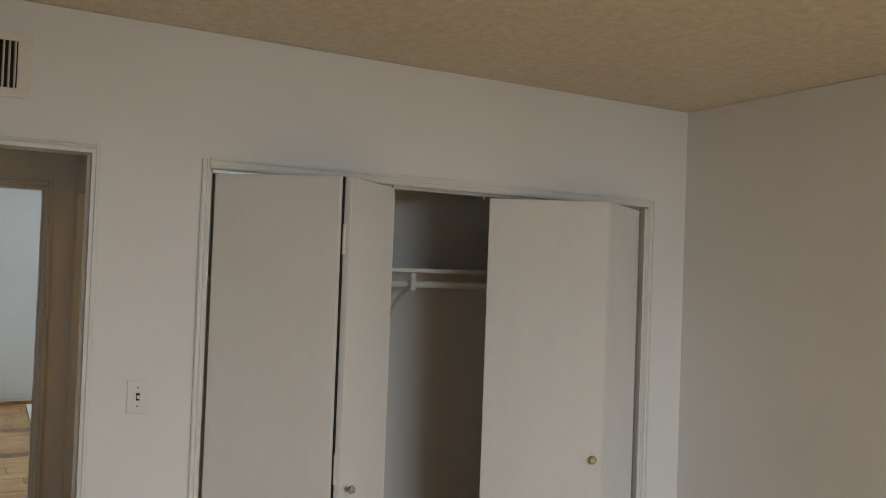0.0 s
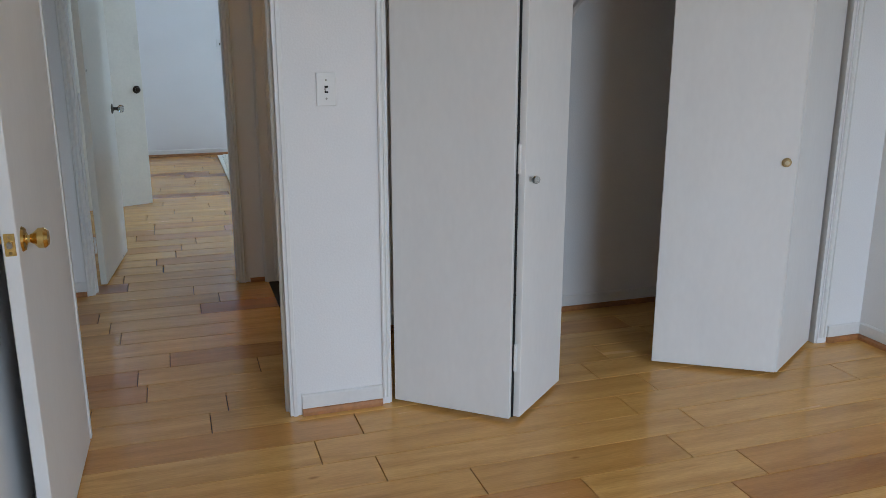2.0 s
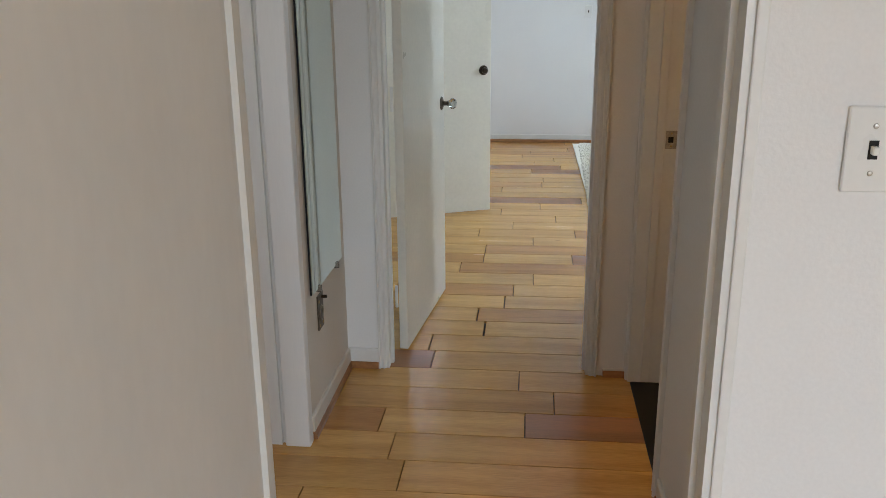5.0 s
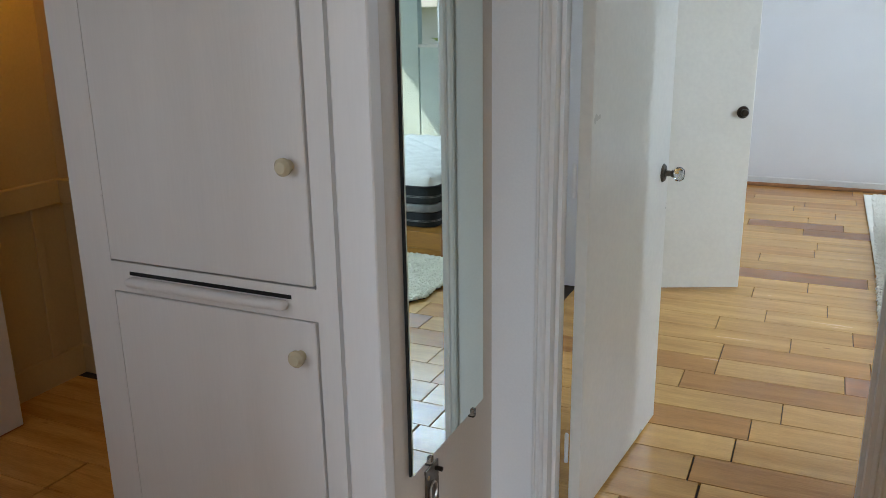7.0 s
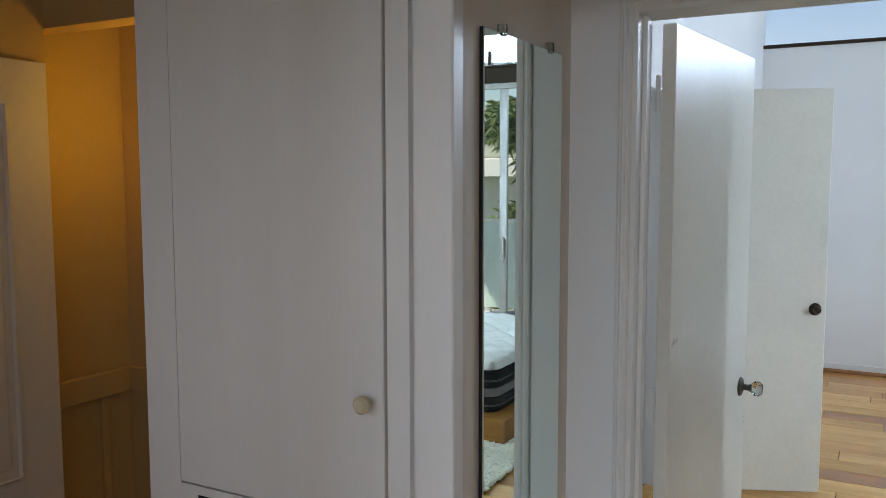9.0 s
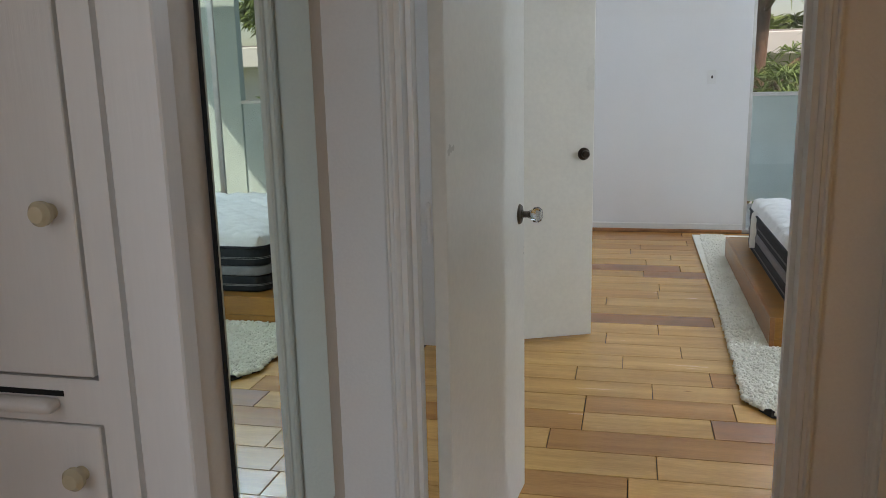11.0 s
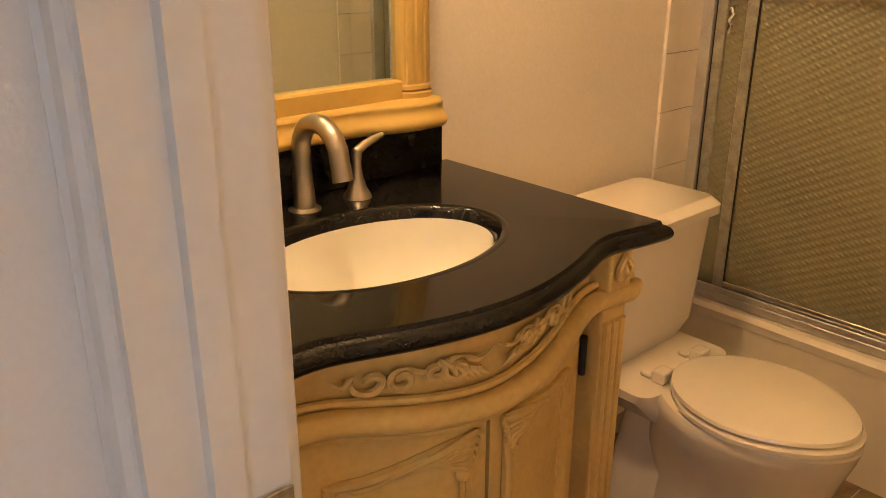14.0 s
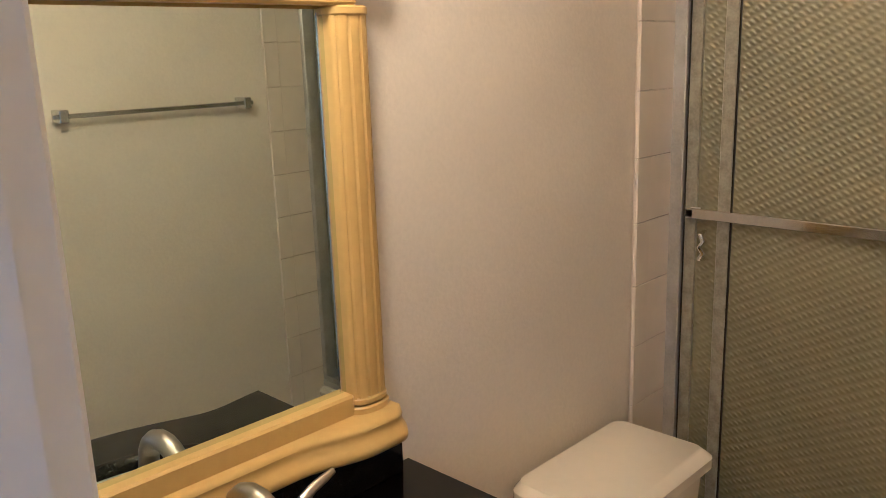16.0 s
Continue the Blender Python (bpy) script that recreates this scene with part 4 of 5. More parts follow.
part("roof_cover", boxes((1.3, 17.3, 21.8, 30.3, 2.06, 2.1)), ROOFTILE, house)
for x in (5.2, 8.4, 11.6):
    w = part("window", boxes((x, x + 1.5, 22.36, 22.41, -0.2, 1.1)), DARKKNOB, house)
    part("pane", boxes((x + 0.08, x + 1.42, 22.34, 22.358, -0.12, 1.02)), GLASS, w)


def clump(vs, fs, c, n, length, width, droop, rg):
    for _ in range(n):
        a, b = rg.random() * 6.283, rg.uniform(-0.5, 1.0)
        d = Vector((math.cos(a), math.sin(a), b)).normalized() * length * rg.uniform(0.6, 1.15)
        s = d.cross(Vector((rg.random() - 0.5, rg.random() - 0.5, rg.random() - 0.5))).normalized() * width
        mid, end = c + d * 0.55, c + d + Vector((0, 0, -droop * rg.uniform(0.5, 1.2)))
        k = len(vs)
        vs += [tuple(c - s * 0.5), tuple(c + s * 0.5), tuple(mid + s), tuple(mid - s), tuple(end)]
        fs += [(k, k + 1, k + 2, k + 3), (k + 3, k + 2, k + 4)]


def tree(name, at, height, trunk_r, spread, crown0, clumps, blade, width, droop, material, label, seed, per=26):
    rg = random.Random(seed)
    ob = thing(name, at, label, "tree")
    base = Vector(at)
    pts = [base + Vector((0.12 * math.sin(i * 0.9 + seed), 0.12 * math.cos(i * 1.1), height * i / 9)) for i in range(10)]
    bm = tube(pts, [trunk_r * (1 - 0.075 * i) for i in range(10)], 12)
    tips = []
    for k in range(22):
        z = crown0 + (1 - crown0) * rg.random()
        p = pts[min(9, int(z * 9))]
        a = rg.random() * 6.283
        ln = spread * (1.15 - 0.6 * z) * rg.uniform(0.6, 1.1)
        e = p + Vector((math.cos(a) * ln, math.sin(a) * ln, ln * rg.uniform(-0.1, 0.45)))
        m = (p + e) / 2 + Vector((0, 0, 0.12 * ln))
        tube([p, m, e], [trunk_r * 0.3, trunk_r * 0.18, trunk_r * 0.06], 6, bm)
        tips += [(p, m, e)]
    part("trunk", bm, BARK, ob, smooth=True)
    vs, fs = [], []
    for _ in range(clumps):
        p, m, e = tips[rg.randrange(len(tips))]
        u = rg.uniform(0.25, 1.05)
        c = p.lerp(m, u * 2) if u < 0.5 else m.lerp(e, u * 2 - 1)
        c = c + Vector((rg.uniform(-1, 1), rg.uniform(-1, 1), rg.uniform(-1, 1))) * 0.22
        clump(vs, fs, c, per, blade, width, droop, rg)
    me = bpy.data.meshes.new("crown")
    me.from_pydata(vs, [], fs)
    me.materials.append(material)
    crown = new("crown", me)
    crown.parent, crown.matrix_parent_inverse = ob, world_of(ob).inverted()


tree("pine_tree", (1.56, 15.6, -3.2), 9.5, 0.15, 2.0, 0.3, 300, 0.34, 0.011, 0.16, NEEDLE, "pine tree with long drooping needles and rough trunk", 3, per=34)
tree("pine_tree", (-2.6, 19.0, -3.2), 9.0, 0.24, 2.8, 0.35, 420, 0.4, 0.02, 0.1, LEAF, "leafy green garden tree behind the balcony", 8, per=22)
tree("garden_tree", (4.6, 17.5, -3.2), 6.2, 0.14, 1.6, 0.35, 300, 0.35, 0.03, 0.12, LEAF, "leafy green garden tree behind the balcony", 11, per=20)
tree("garden_tree", (9.5, 33.0, -3.2), 10.5, 0.3, 4.2, 0.35, 420, 0.6, 0.06, 0.1, LEAF, "leafy green garden tree behind the house", 15, per=20)
tree("garden_tree", (3.0, 34.0, -3.2), 11.0, 0.3, 4.2, 0.35, 420, 0.6, 0.06, 0.1, LEAF, "leafy green garden tree behind the house", 21, per=20)


# ---- bathroom ----
VX0, VX1, VB = 0.585, 1.43, 5.765
VC = 0.5 * (VX0 + VX1)


def front(x, ends=5.211, bow=0.05):
    """The serpentine front of the vanity in plan."""
    u = (x - VC) / (0.5 * (VX1 - VX0))
    return ends + 0.018 * math.exp(-((abs(u) - 0.68) / 0.2) ** 2) - bow * 0.5 * (1 + math.cos(math.pi * min(1.0, abs(u) / 0.72)))


def plan(off, n=48, back=VB):
    pts = [(VX0 - off + (VX1 - VX0 + 2 * off) * i / n, 0) for i in range(n + 1)]
    return [(x, front(min(max(x, VX0), VX1)) - off) for x, _ in pts] + [(VX1 + off, back), (VX0 - off, back)]


top = thing("granite_countertop", (VC, 5.45, 0.9), "polished black granite vanity top with ogee edge", "countertop")
BC, BA, BB = (0.997, 5.455), 0.236, 0.16
bm = bmesh.new()
N = 64
prof = ((0.945, -0.016), (0.9445, -0.011), (0.941, -0.0095), (0.938, -0.009), (0.9365, -0.004), (0.933, 0.001), (0.928, 0.0045), (0.922, 0.006), (0.916, 0.0045), (0.911, 0.0), (0.907, -0.007), (0.905, -0.016))
loops = [[bm.verts.new((x, y, z)) for x, y in plan(o)] for z, o in prof]
for a, b in zip(loops, loops[1:]):
    for i in range(len(a)):
        bm.faces.new((a[i], a[(i + 1) % len(a)], b[(i + 1) % len(a)], b[i]))
hole_t = [bm.verts.new((BC[0] + BA * math.cos(2 * math.pi * i / N), BC[1] + BB * math.sin(2 * math.pi * i / N), 0.945)) for i in range(N)]
hole_b = [bm.verts.new((v.co.x, v.co.y, 0.905)) for v in hole_t]
for i in range(N):
    bm.faces.new((hole_t[i], hole_t[(i + 1) % N], hole_b[(i + 1) % N], hole_b[i]))
for outer, inner in ((loops[0], hole_t), (loops[-1], hole_b)):
    edges = [bm.edges.get((l[i], l[(i + 1) % len(l)])) for l in (outer, inner) for i in range(len(l))]
    bmesh.ops.triangle_fill(bm, use_beauty=True, edges=edges)
part("slab", bm, GRANITE, top, smooth=True)


def ring(profile, material, name, parent, label=""):
    rb = bmesh.new()
    rs = [[rb.verts.new((BC[0] + (BA + o) * math.cos(2 * math.pi * i / N), BC[1] + (BB + o) * math.sin(2 * math.pi * i / N), z)) for i in range(N)] for o, z in profile]
    for a, b in zip(rs, rs[1:]):
        for i in range(N):
            rb.faces.new((a[i], a[(i + 1) % N], b[(i + 1) % N], b[i]))
    return part(name, rb, material, parent, label, smooth=True)


ring([(0.004, 0.9452), (0.0, 0.9462), (-0.005, 0.9455), (-0.011, 0.942), (-0.015, 0.936), (-0.019, 0.9285), (-0.0205, 0.924), (-0.0205, 0.905)], GRANITE, "basin_rim", top, "moulded black granite basin rim")
part("backsplash", boxes((VX0, 1.38, 5.735, 5.766, 0.9455, 1.043), bevel=0.002), GRANITE, top)
sink = thing("basin", (0.997, 5.455, 0.78), "oval ivory porcelain undermount basin", "sink")
bp_ = []
for i in range(15):
    s = i / 14
    bp_.append((-0.022 - (BB - 0.03) * (1 - math.cos(s * math.pi / 2)) ** 1.0, 0.925 - 0.15 * math.sin(s * math.pi / 2)))
sb = bmesh.new()
rs = []
for o, z in bp_:
    f = (BB + o) / BB
    rs.append([sb.verts.new((BC[0] + (BA - 0.022) * max(0.02, (f - 0.0) / ((BB - 0.022) / BB)) * math.cos(2 * math.pi * i / N), BC[1] + (BB - 0.022) * max(0.02, f / ((BB - 0.022) / BB)) * math.sin(2 * math.pi * i / N), z)) for i in range(N)])
for a, b in zip(rs, rs[1:]):
    for i in range(N):
        sb.faces.new((a[i], a[(i + 1) % N], b[(i + 1) % N], b[i]))
sb.faces.new(rs[-1])
part("bowl", sb, BASIN, sink, smooth=True)
part("drain", lathe([(0, 0.779), (0.02, 0.779), (0.024, 0.777), (0.024, 0.774), (0, 0.774)], 18, pose(1.0, 5.45, 0)), NICKEL, sink)

# faucet
fa = thing("faucet", (1.0, 5.67, 0.945), "brushed nickel gooseneck faucet with two lever handles", "faucet")
arc = [(1.0, 5.67, 0.945), (1.0, 5.672, 1.0), (1.0, 5.672, 1.04)] + [(1.0, 5.615 + 0.057 * math.cos(a), 1.054 + 0.052 * math.sin(a)) for a in [i * math.pi / 9 for i in range(0, 9)]] + [(1.0, 5.555, 1.042), (1.0, 5.55, 1.022)]
part("spout", tube(arc, [0.021, 0.0175, 0.0165] + [0.0165] * 9 + [0.0165, 0.0175], 16), NICKEL, fa, smooth=True)
part("base_ring", lathe([(0, 0.951), (0.024, 0.951), (0.029, 0.947), (0.029, 0.9453)], 20, pose(1.0, 5.67, 0)), NICKEL, fa, smooth=True)
for s in (-1, 1):
    x = 1.0 + s * 0.112
    h = part("handle", lathe([(0, 1.035), (0.008, 1.034), (0.010, 1.025), (0.0085, 1.01), (0.011, 0.985), (0.018, 0.962), (0.024, 0.953), (0.027, 0.9455)], 20, pose(x, 5.668, 0)), NICKEL, fa, smooth=True)
    part("lever", tube([(x, 5.668, 1.03), (x + s * 0.02, 5.67, 1.04), (x + s * 0.045, 5.672, 1.047), (x + s * 0.065, 5.673, 1.052)], [0.009, 0.008, 0.0075, 0.005], 10, flat=0.6), NICKEL, h, smooth=True)

# vanity cabinet
van = thing("vanity_cabinet", (VC, 5.45, 0), "carved antique cream vanity cabinet with serpentine front", "vanity")


def wave(x):
    """Height of the moulding under the apron."""
    u = (x - VC) / (0.5 * (VX1 - VX0))
    return 0.819 - 0.04 * 0.5 * (1 + math.cos(math.pi * min(1.0, abs(u) / 0.8)))


def sheet(x0, x1, zlo, zhi, off, thick, nx=24, nz=6):
    """A curved board on the serpentine front; zlo and zhi are functions of x."""
    bm = bmesh.new()
    layers = []
    for o in (off, off + thick):
        g = []
        for i in range(nx + 1):
            x = x0 + (x1 - x0) * i / nx
            g.append([bm.verts.new((x, front(x) + 0.062 - o, zlo(x) + (zhi(x) - zlo(x)) * k / nz)) for k in range(nz + 1)])
        layers.append(g)
    for g in layers:
        for i in range(nx):
            for k in range(nz):
                bm.faces.new((g[i][k], g[i + 1][k], g[i + 1][k + 1], g[i][k + 1]))
    a, b = layers
    for i in range(nx):
        for k in (0, nz):
            bm.faces.new((a[i][k], a[i + 1][k], b[i + 1][k], b[i][k]))
    for k in range(nz):
        for i in (0, nx):
            bm.faces.new((a[i][k], a[i][k + 1], b[i][k + 1], b[i][k]))
    return bm


VI0, VI1 = VC - 0.362, VC + 0.362
body = bmesh.new()
inner = [(VI0 + (VI1 - VI0) * i / 32, 0) for i in range(33)]
pl = [(x, front(x) + 0.07) for x, _ in inner] + [(VI1, 5.76), (VI0, 5.76)]
loft([[(x, y, 0.09) for x, y in pl], [(x, y, 0.9045) for x, y in pl]], body, cap=False)
part("carcass", body, VANITY, van)
part("apron", sheet(VI0 + 0.06, VI1 - 0.06, lambda x: wave(x) + 0.012, lambda x: 0.903, -0.004, 0.014, 28, 3), VANITY, van, smooth=True)
xs = [VI0 - 0.028 + (VI1 - VI0 + 0.056) * i / 48 for i in range(49)]
mould = [(xs[0], 5.74, 0.819)] + [(x, front(min(max(x, VX0), VX1)) + 0.03, wave(x)) for x in xs] + [(xs[-1], 5.74, 0.819)]
part("waist_moulding", tube(mould, 0.0185, 12), VANITY, van, "rounded serpentine moulding", smooth=True)
part("waist_fillet", tube([(x, front(min(max(x, VX0), VX1)) + 0.042, wave(x) + 0.023) for x in xs], 0.0065, 8), VANITY, van, smooth=True)
mould2 = [(x, front(x) + 0.045, wave(x) - 0.028) for x in xs[1:-1]]
part("waist_bead", tube(mould2, 0.009, 8), VANITY, van, smooth=True)


def on_front(x, z, o=0.0):
    return (x, front(x) + 0.052 - o, z)


for s in (-1, 1):
    def X(d):
        return VC + s * d
    xa, xb = sorted((X(0.004), X(0.288)))
    door = part("cabinet_door", sheet(xa, xb, lambda x: 0.16, lambda x: wave(x) - 0.032, -0.004, 0.012, 20, 6), VANITY, van, smooth=True)
    fr = []
    d0, d1 = 0.04, 0.245
    for i in range(13):
        d = d0 + (d1 - d0) * i / 12
        fr.append(on_front(X(d), wave(X(d)) - 0.062 - 0.05 * (i / 12) ** 2 * (3 - 2 * i / 12)))
    for i in range(1, 7):
        fr.append(on_front(X(d1), wave(X(d1)) - 0.112 - (wave(X(d1)) - 0.312) * i / 6))
    for i in range(1, 11):
        d = d1 + (d0 - d1) * i / 10
        fr.append(on_front(X(d), 0.2))
    for i in range(1, 6):
        fr.append(on_front(X(d0), 0.2 + (wave(X(d0)) - 0.262) * i / 6))
    part("panel_moulding", tube(fr, 0.009, 8, closed=True), VANITY, door, smooth=True)
    part("panel_bead", tube([(p[0] + (0.012 * s if abs(p[0] - X(d0)) < 0.02 else -0.012 * s if abs(p[0] - X(d1)) < 0.02 else 0), p[1], p[2] + (0.012 if p[2] < 0.21 else -0.014 if p[2] > 0.55 else 0)) for p in fr], 0.0045, 6, closed=True), VANITY, door, smooth=True)
    # acanthus spray at the inner top corner of the door, its ribs running out along the top moulding
    for k in range(6):
        spread = (k - 1.5) * 0.0115
        rib = []
        for i in range(13):
            t = i / 12
            d = d0 - 0.012 + 0.004 * k + (0.15 - 0.014 * k) * t
            fan = spread * (1 - t) ** 1.6
            rib.append(on_front(X(d), wave(X(d)) - 0.066 - 0.05 * max(0.0, (d - d0) / (d1 - d0)) ** 2 * (3 - 2 * max(0.0, (d - d0) / (d1 - d0))) - fan - 0.004, 0.004 + 0.005 * math.sin(math.pi * min(1.0, t * 1.3)) ** 2))
        part("carving", tube(rib, [0.0035 + 0.0042 * math.sin(math.pi * (0.16 + 0.84 * i / 12)) for i in range(13)], 6), VANITY, door, smooth=True)
        tip = rib[0]
        part("carving_tip", tube([tip, (tip[0] - s * 0.005, tip[1] - 0.003, tip[2] - 0.005), (tip[0] - s * 0.004, tip[1] - 0.004, tip[2] - 0.012)], [0.005, 0.0052, 0.002], 6), VANITY, door, smooth=True)
    part("carved_volute", lathe([(0, 0.012), (0.007, 0.011), (0.011, 0.006), (0.012, 0.0)], 14, Matrix.Translation(on_front(X(d0 + 0.012), wave(X(d0)) - 0.118, 0.0)) @ pose(0, 0, 0, 90)), VANITY, door, smooth=True)
    # drop pull
    px, pz = X(0.021), 0.495
    py = front(px) + 0.052
    pl_ = part("drop_pull", tube([(px, py - 0.022, pz), (px, py - 0.024, pz - 0.02), (px, py - 0.02, pz - 0.05), (px, py - 0.018, pz - 0.062), (px, py - 0.018, pz - 0.072)], [0.006, 0.004, 0.0045, 0.007, 0.002], 8), BLACKIRON, door, "black iron drop pull", smooth=True)
    part("pull_rose", lathe([(0, 0.022), (0.010, 0.02), (0.014, 0.012), (0.012, 0.0)], 14, pose(px, py, pz, 90)), BLACKIRON, pl_, smooth=True)
    for hz in (0.28, 0.67) if s > 0 else ():
        hx = X(0.296)
        part("hinge", tube([(hx, front(hx) + 0.05, hz), (hx, front(hx) + 0.05, hz + 0.075)], 0.0065, 8), BLACKIRON, door, "black iron hinge", smooth=True)
    # fluted corner post with carved capital block
    cx = X(0.337)
    post = part("corner_post", boxes((cx - 0.033, cx + 0.033, 5.25, 5.31, 0.1, 0.8), bevel=0.006, seg=2), VANITY, van)
    for k in (-1, 0, 1):
        part("flute", tube([(cx + k * 0.02, 5.25, 0.14), (cx + k * 0.02, 5.249, 0.775)], 0.0085, 8), VANITY, post, smooth=True)
    block = part("capital_block", boxes((cx - 0.03, cx + 0.03, 5.242, 5.31, 0.83, 0.9045), bevel=0.006, seg=2), VANITY, van)
    part("carved_leaf", tube([(cx, 5.243, 0.846), (cx - 0.014, 5.236, 0.86), (cx - 0.016, 5.234, 0.878), (cx, 5.236, 0.896), (cx + 0.016, 5.234, 0.878), (cx + 0.014, 5.236, 0.86)], 0.007, 7, closed=True), CARVED, block, smooth=True)
    part("carved_leaf", tube([(cx, 5.243, 0.848), (cx, 5.234, 0.868), (cx, 5.239, 0.888)], [0.003, 0.008, 0.003], 7), CARVED, block, smooth=True)
    # carved scrolls on the apron
    def scroll(cd, cz, r0, turns, flip, tail):
        pts, rad = [], []
        for i in range(26):
            t = i / 25
            a = turns * 2 * math.pi * t
            r = r0 * (0.25 + 0.75 * t)
            pts.append(on_front(X(cd + flip * r * math.cos(a) * 1.2), cz + r * math.sin(a), 0.011))
            rad.append(0.0025 + 0.004 * math.sin(math.pi * min(1, t * 1.05)) ** 0.6)
        for i in range(1, 9):
            t = i / 8
            p = pts[25]
            pts.append(on_front(p[0] + s * flip * tail * t, p[2] - 0.012 * math.sin(math.pi * t), 0.011))
            rad.append(0.0055 * (1 - 0.8 * t))
        part("carved_scroll", tube(pts, rad, 6), CARVED, van, smooth=True)
    scroll(0.07, wave(X(0.07)) + 0.062, 0.02, 1.35, 1, -0.05)
    scroll(0.104, wave(X(0.104)) + 0.064, 0.014, 1.2, -1, 0.03)
    scroll(0.15, wave(X(0.15)) + 0.054, 0.017, 1.3, 1, -0.06)
    scroll(0.192, wave(X(0.192)) + 0.052, 0.021, 1.1, 1, 0.03)
    for k in range(5):
        d = 0.015 + 0.012 * k
        part("carved_leaf", tube([on_front(X(d), wave(X(d)) + 0.042, 0.010), on_front(X(d + 0.018), wave(X(d)) + 0.056 + 0.004 * k, 0.015), on_front(X(d + 0.034), wave(X(d)) + 0.06 + 0.006 * k, 0.010)], [0.002, 0.0055, 0.002], 6), CARVED, van, smooth=True)
    part("foot", tube([(X(0.305), 5.26, 0.11), (X(0.325), 5.24, 0.06), (X(0.332), 5.232, 0.0055 + 0.025)], [0.045, 0.032, 0.026], 10), VANITY, van, smooth=True)
part("base_skirt", sheet(VI0 + 0.03, VI1 - 0.03, lambda x: 0.075 + 0.045 * math.cos((x - VC) * 11) ** 2, lambda x: 0.15, -0.002, 0.016, 32, 3), VANITY, van, smooth=True)

# framed mirror over the vanity
bmir = thing("vanity_mirror", (1.0, 5.74, 1.04), "cream-gold framed bathroom mirror with fluted pilasters", "mirror")
part("glass", boxes((0.73, 1.27, 5.741, 5.746, 1.13, 1.745)), MIRROR, bmir, "bevelled mirror glass")
part("bevel_strip", boxes((1.252, 1.256, 5.7395, 5.7425, 1.138, 1.74)), CHROME, bmir)
part("backboard", boxes((0.68, 1.33, 5.748, 5.768, 1.05, 1.88)), FRAMEGOLD, bmir)
for s in (-1, 1):
    cx = 1.0 + s * 0.3
    col = []
    for i in range(121):
        a = math.pi * i / 120
        dip = 0.0045 * sum(math.exp(-((a - math.pi * (k + 1) / 5) / 0.075) ** 4) for k in range(4))
        col.append((-0.0355 * math.cos(a), 0.012 + (0.026 - dip) * math.sin(a) ** 0.6))
    pil = part("pilaster", prism([(-0.0355, 0)] + col + [(0.0355, 0)], (cx, 5.748, 1.125), (1, 0, 0), (0, -1, 0), (0, 0, 0.622)), FRAMEGOLD, bmir, "half-round fluted pilaster", smooth=True)
    for z0, z1, o in ((1.094, 1.112, 0.006), (1.113, 1.126, 0.003), (1.735, 1.75, 0.003)):
        part("base_block", loft([[(cx + u * (1 + (o + e) / 0.036), 5.748 - v * (1 + (o + e) / 0.036), z) for u, v in [(-0.0355, 0)] + [(-0.0355 * math.cos(math.pi * i / 20), 0.012 + 0.026 * math.sin(math.pi * i / 20) ** 0.75) for i in range(21)] + [(0.0355, 0)]] for z, e in ((z0, -0.003), (z0 + 0.003, 0.0), (z1 - 0.003, 0.0), (z1, -0.003))]), FRAMEGOLD, pil, smooth=True)
part("bottom_rail", boxes((0.72, 1.266, 5.72, 5.748, 1.085, 1.135), bevel=0.004), FRAMEGOLD, bmir)
sill = bmesh.new()
n = 40
rings = []
for z, o in ((1.046, 0.002), (1.049, 0.009), (1.054, 0.014), (1.06, 0.016), (1.066, 0.014), (1.071, 0.009), (1.076, 0.004), (1.082, 0.001), (1.088, 0.001), (1.092, 0.002), (1.096, 0.0), (1.099, -0.006), (1.1, -0.012)):
    r_ = []
    for i in range(n + 1):
        x = 0.653 - o + (0.694 + 2 * o) * i / n
        u = abs((x - 1.0) / 0.347)
        y = 5.702 - 0.015 * (1 - math.cos(math.pi * min(1, max(0, (u - 0.35) / 0.4)))) - o + 0.03 * max(0, (u - 0.9) / 0.1) ** 2
        r_.append((x, y, z))
    rings.append(r_ + [(1.347 + o, 5.75, z), (0.653 - o, 5.75, z)])
loft(rings, sill)
part("sill_moulding", sill, FRAMEGOLD, bmir, smooth=True)
part("top_rail", boxes((0.69, 1.31, 5.712, 5.748, 1.75, 1.8), bevel=0.004), FRAMEGOLD, bmir)
part("cornice", boxes((0.65, 1.35, 5.69, 5.748, 1.801, 1.85), bevel=0.012, seg=3), FRAMEGOLD, bmir)
fix = thing("vanity_light", (1.0, 5.7, 2.15), "brass vanity wall light with frosted shade", "wall light")
part("back_plate", boxes((0.85, 1.15, 5.745, 5.768, 2.1, 2.22), bevel=0.005), BRASS, fix)
part("arm", tube([(1.0, 5.745, 2.16), (1.0, 5.65, 2.19), (1.0, 5.6, 2.19)], 0.008, 8), BRASS, fix)

# toilet
toi = thing("toilet", (1.9, 5.4, 0), "ivory two-piece toilet with closed lid", "toilet")


def trap(x0, x1, y0, y1, z, r):
    return rounded_ring(x0, x1, y0, y1, r, z, 5)


part("tank", loft([trap(1.73, 2.08, 5.55, 5.745, 0.39, 0.03), trap(1.715, 2.095, 5.525, 5.745, 0.45, 0.03), trap(1.7, 2.11, 5.51, 5.745, 0.735, 0.03)]), PORC, toi, smooth=True)
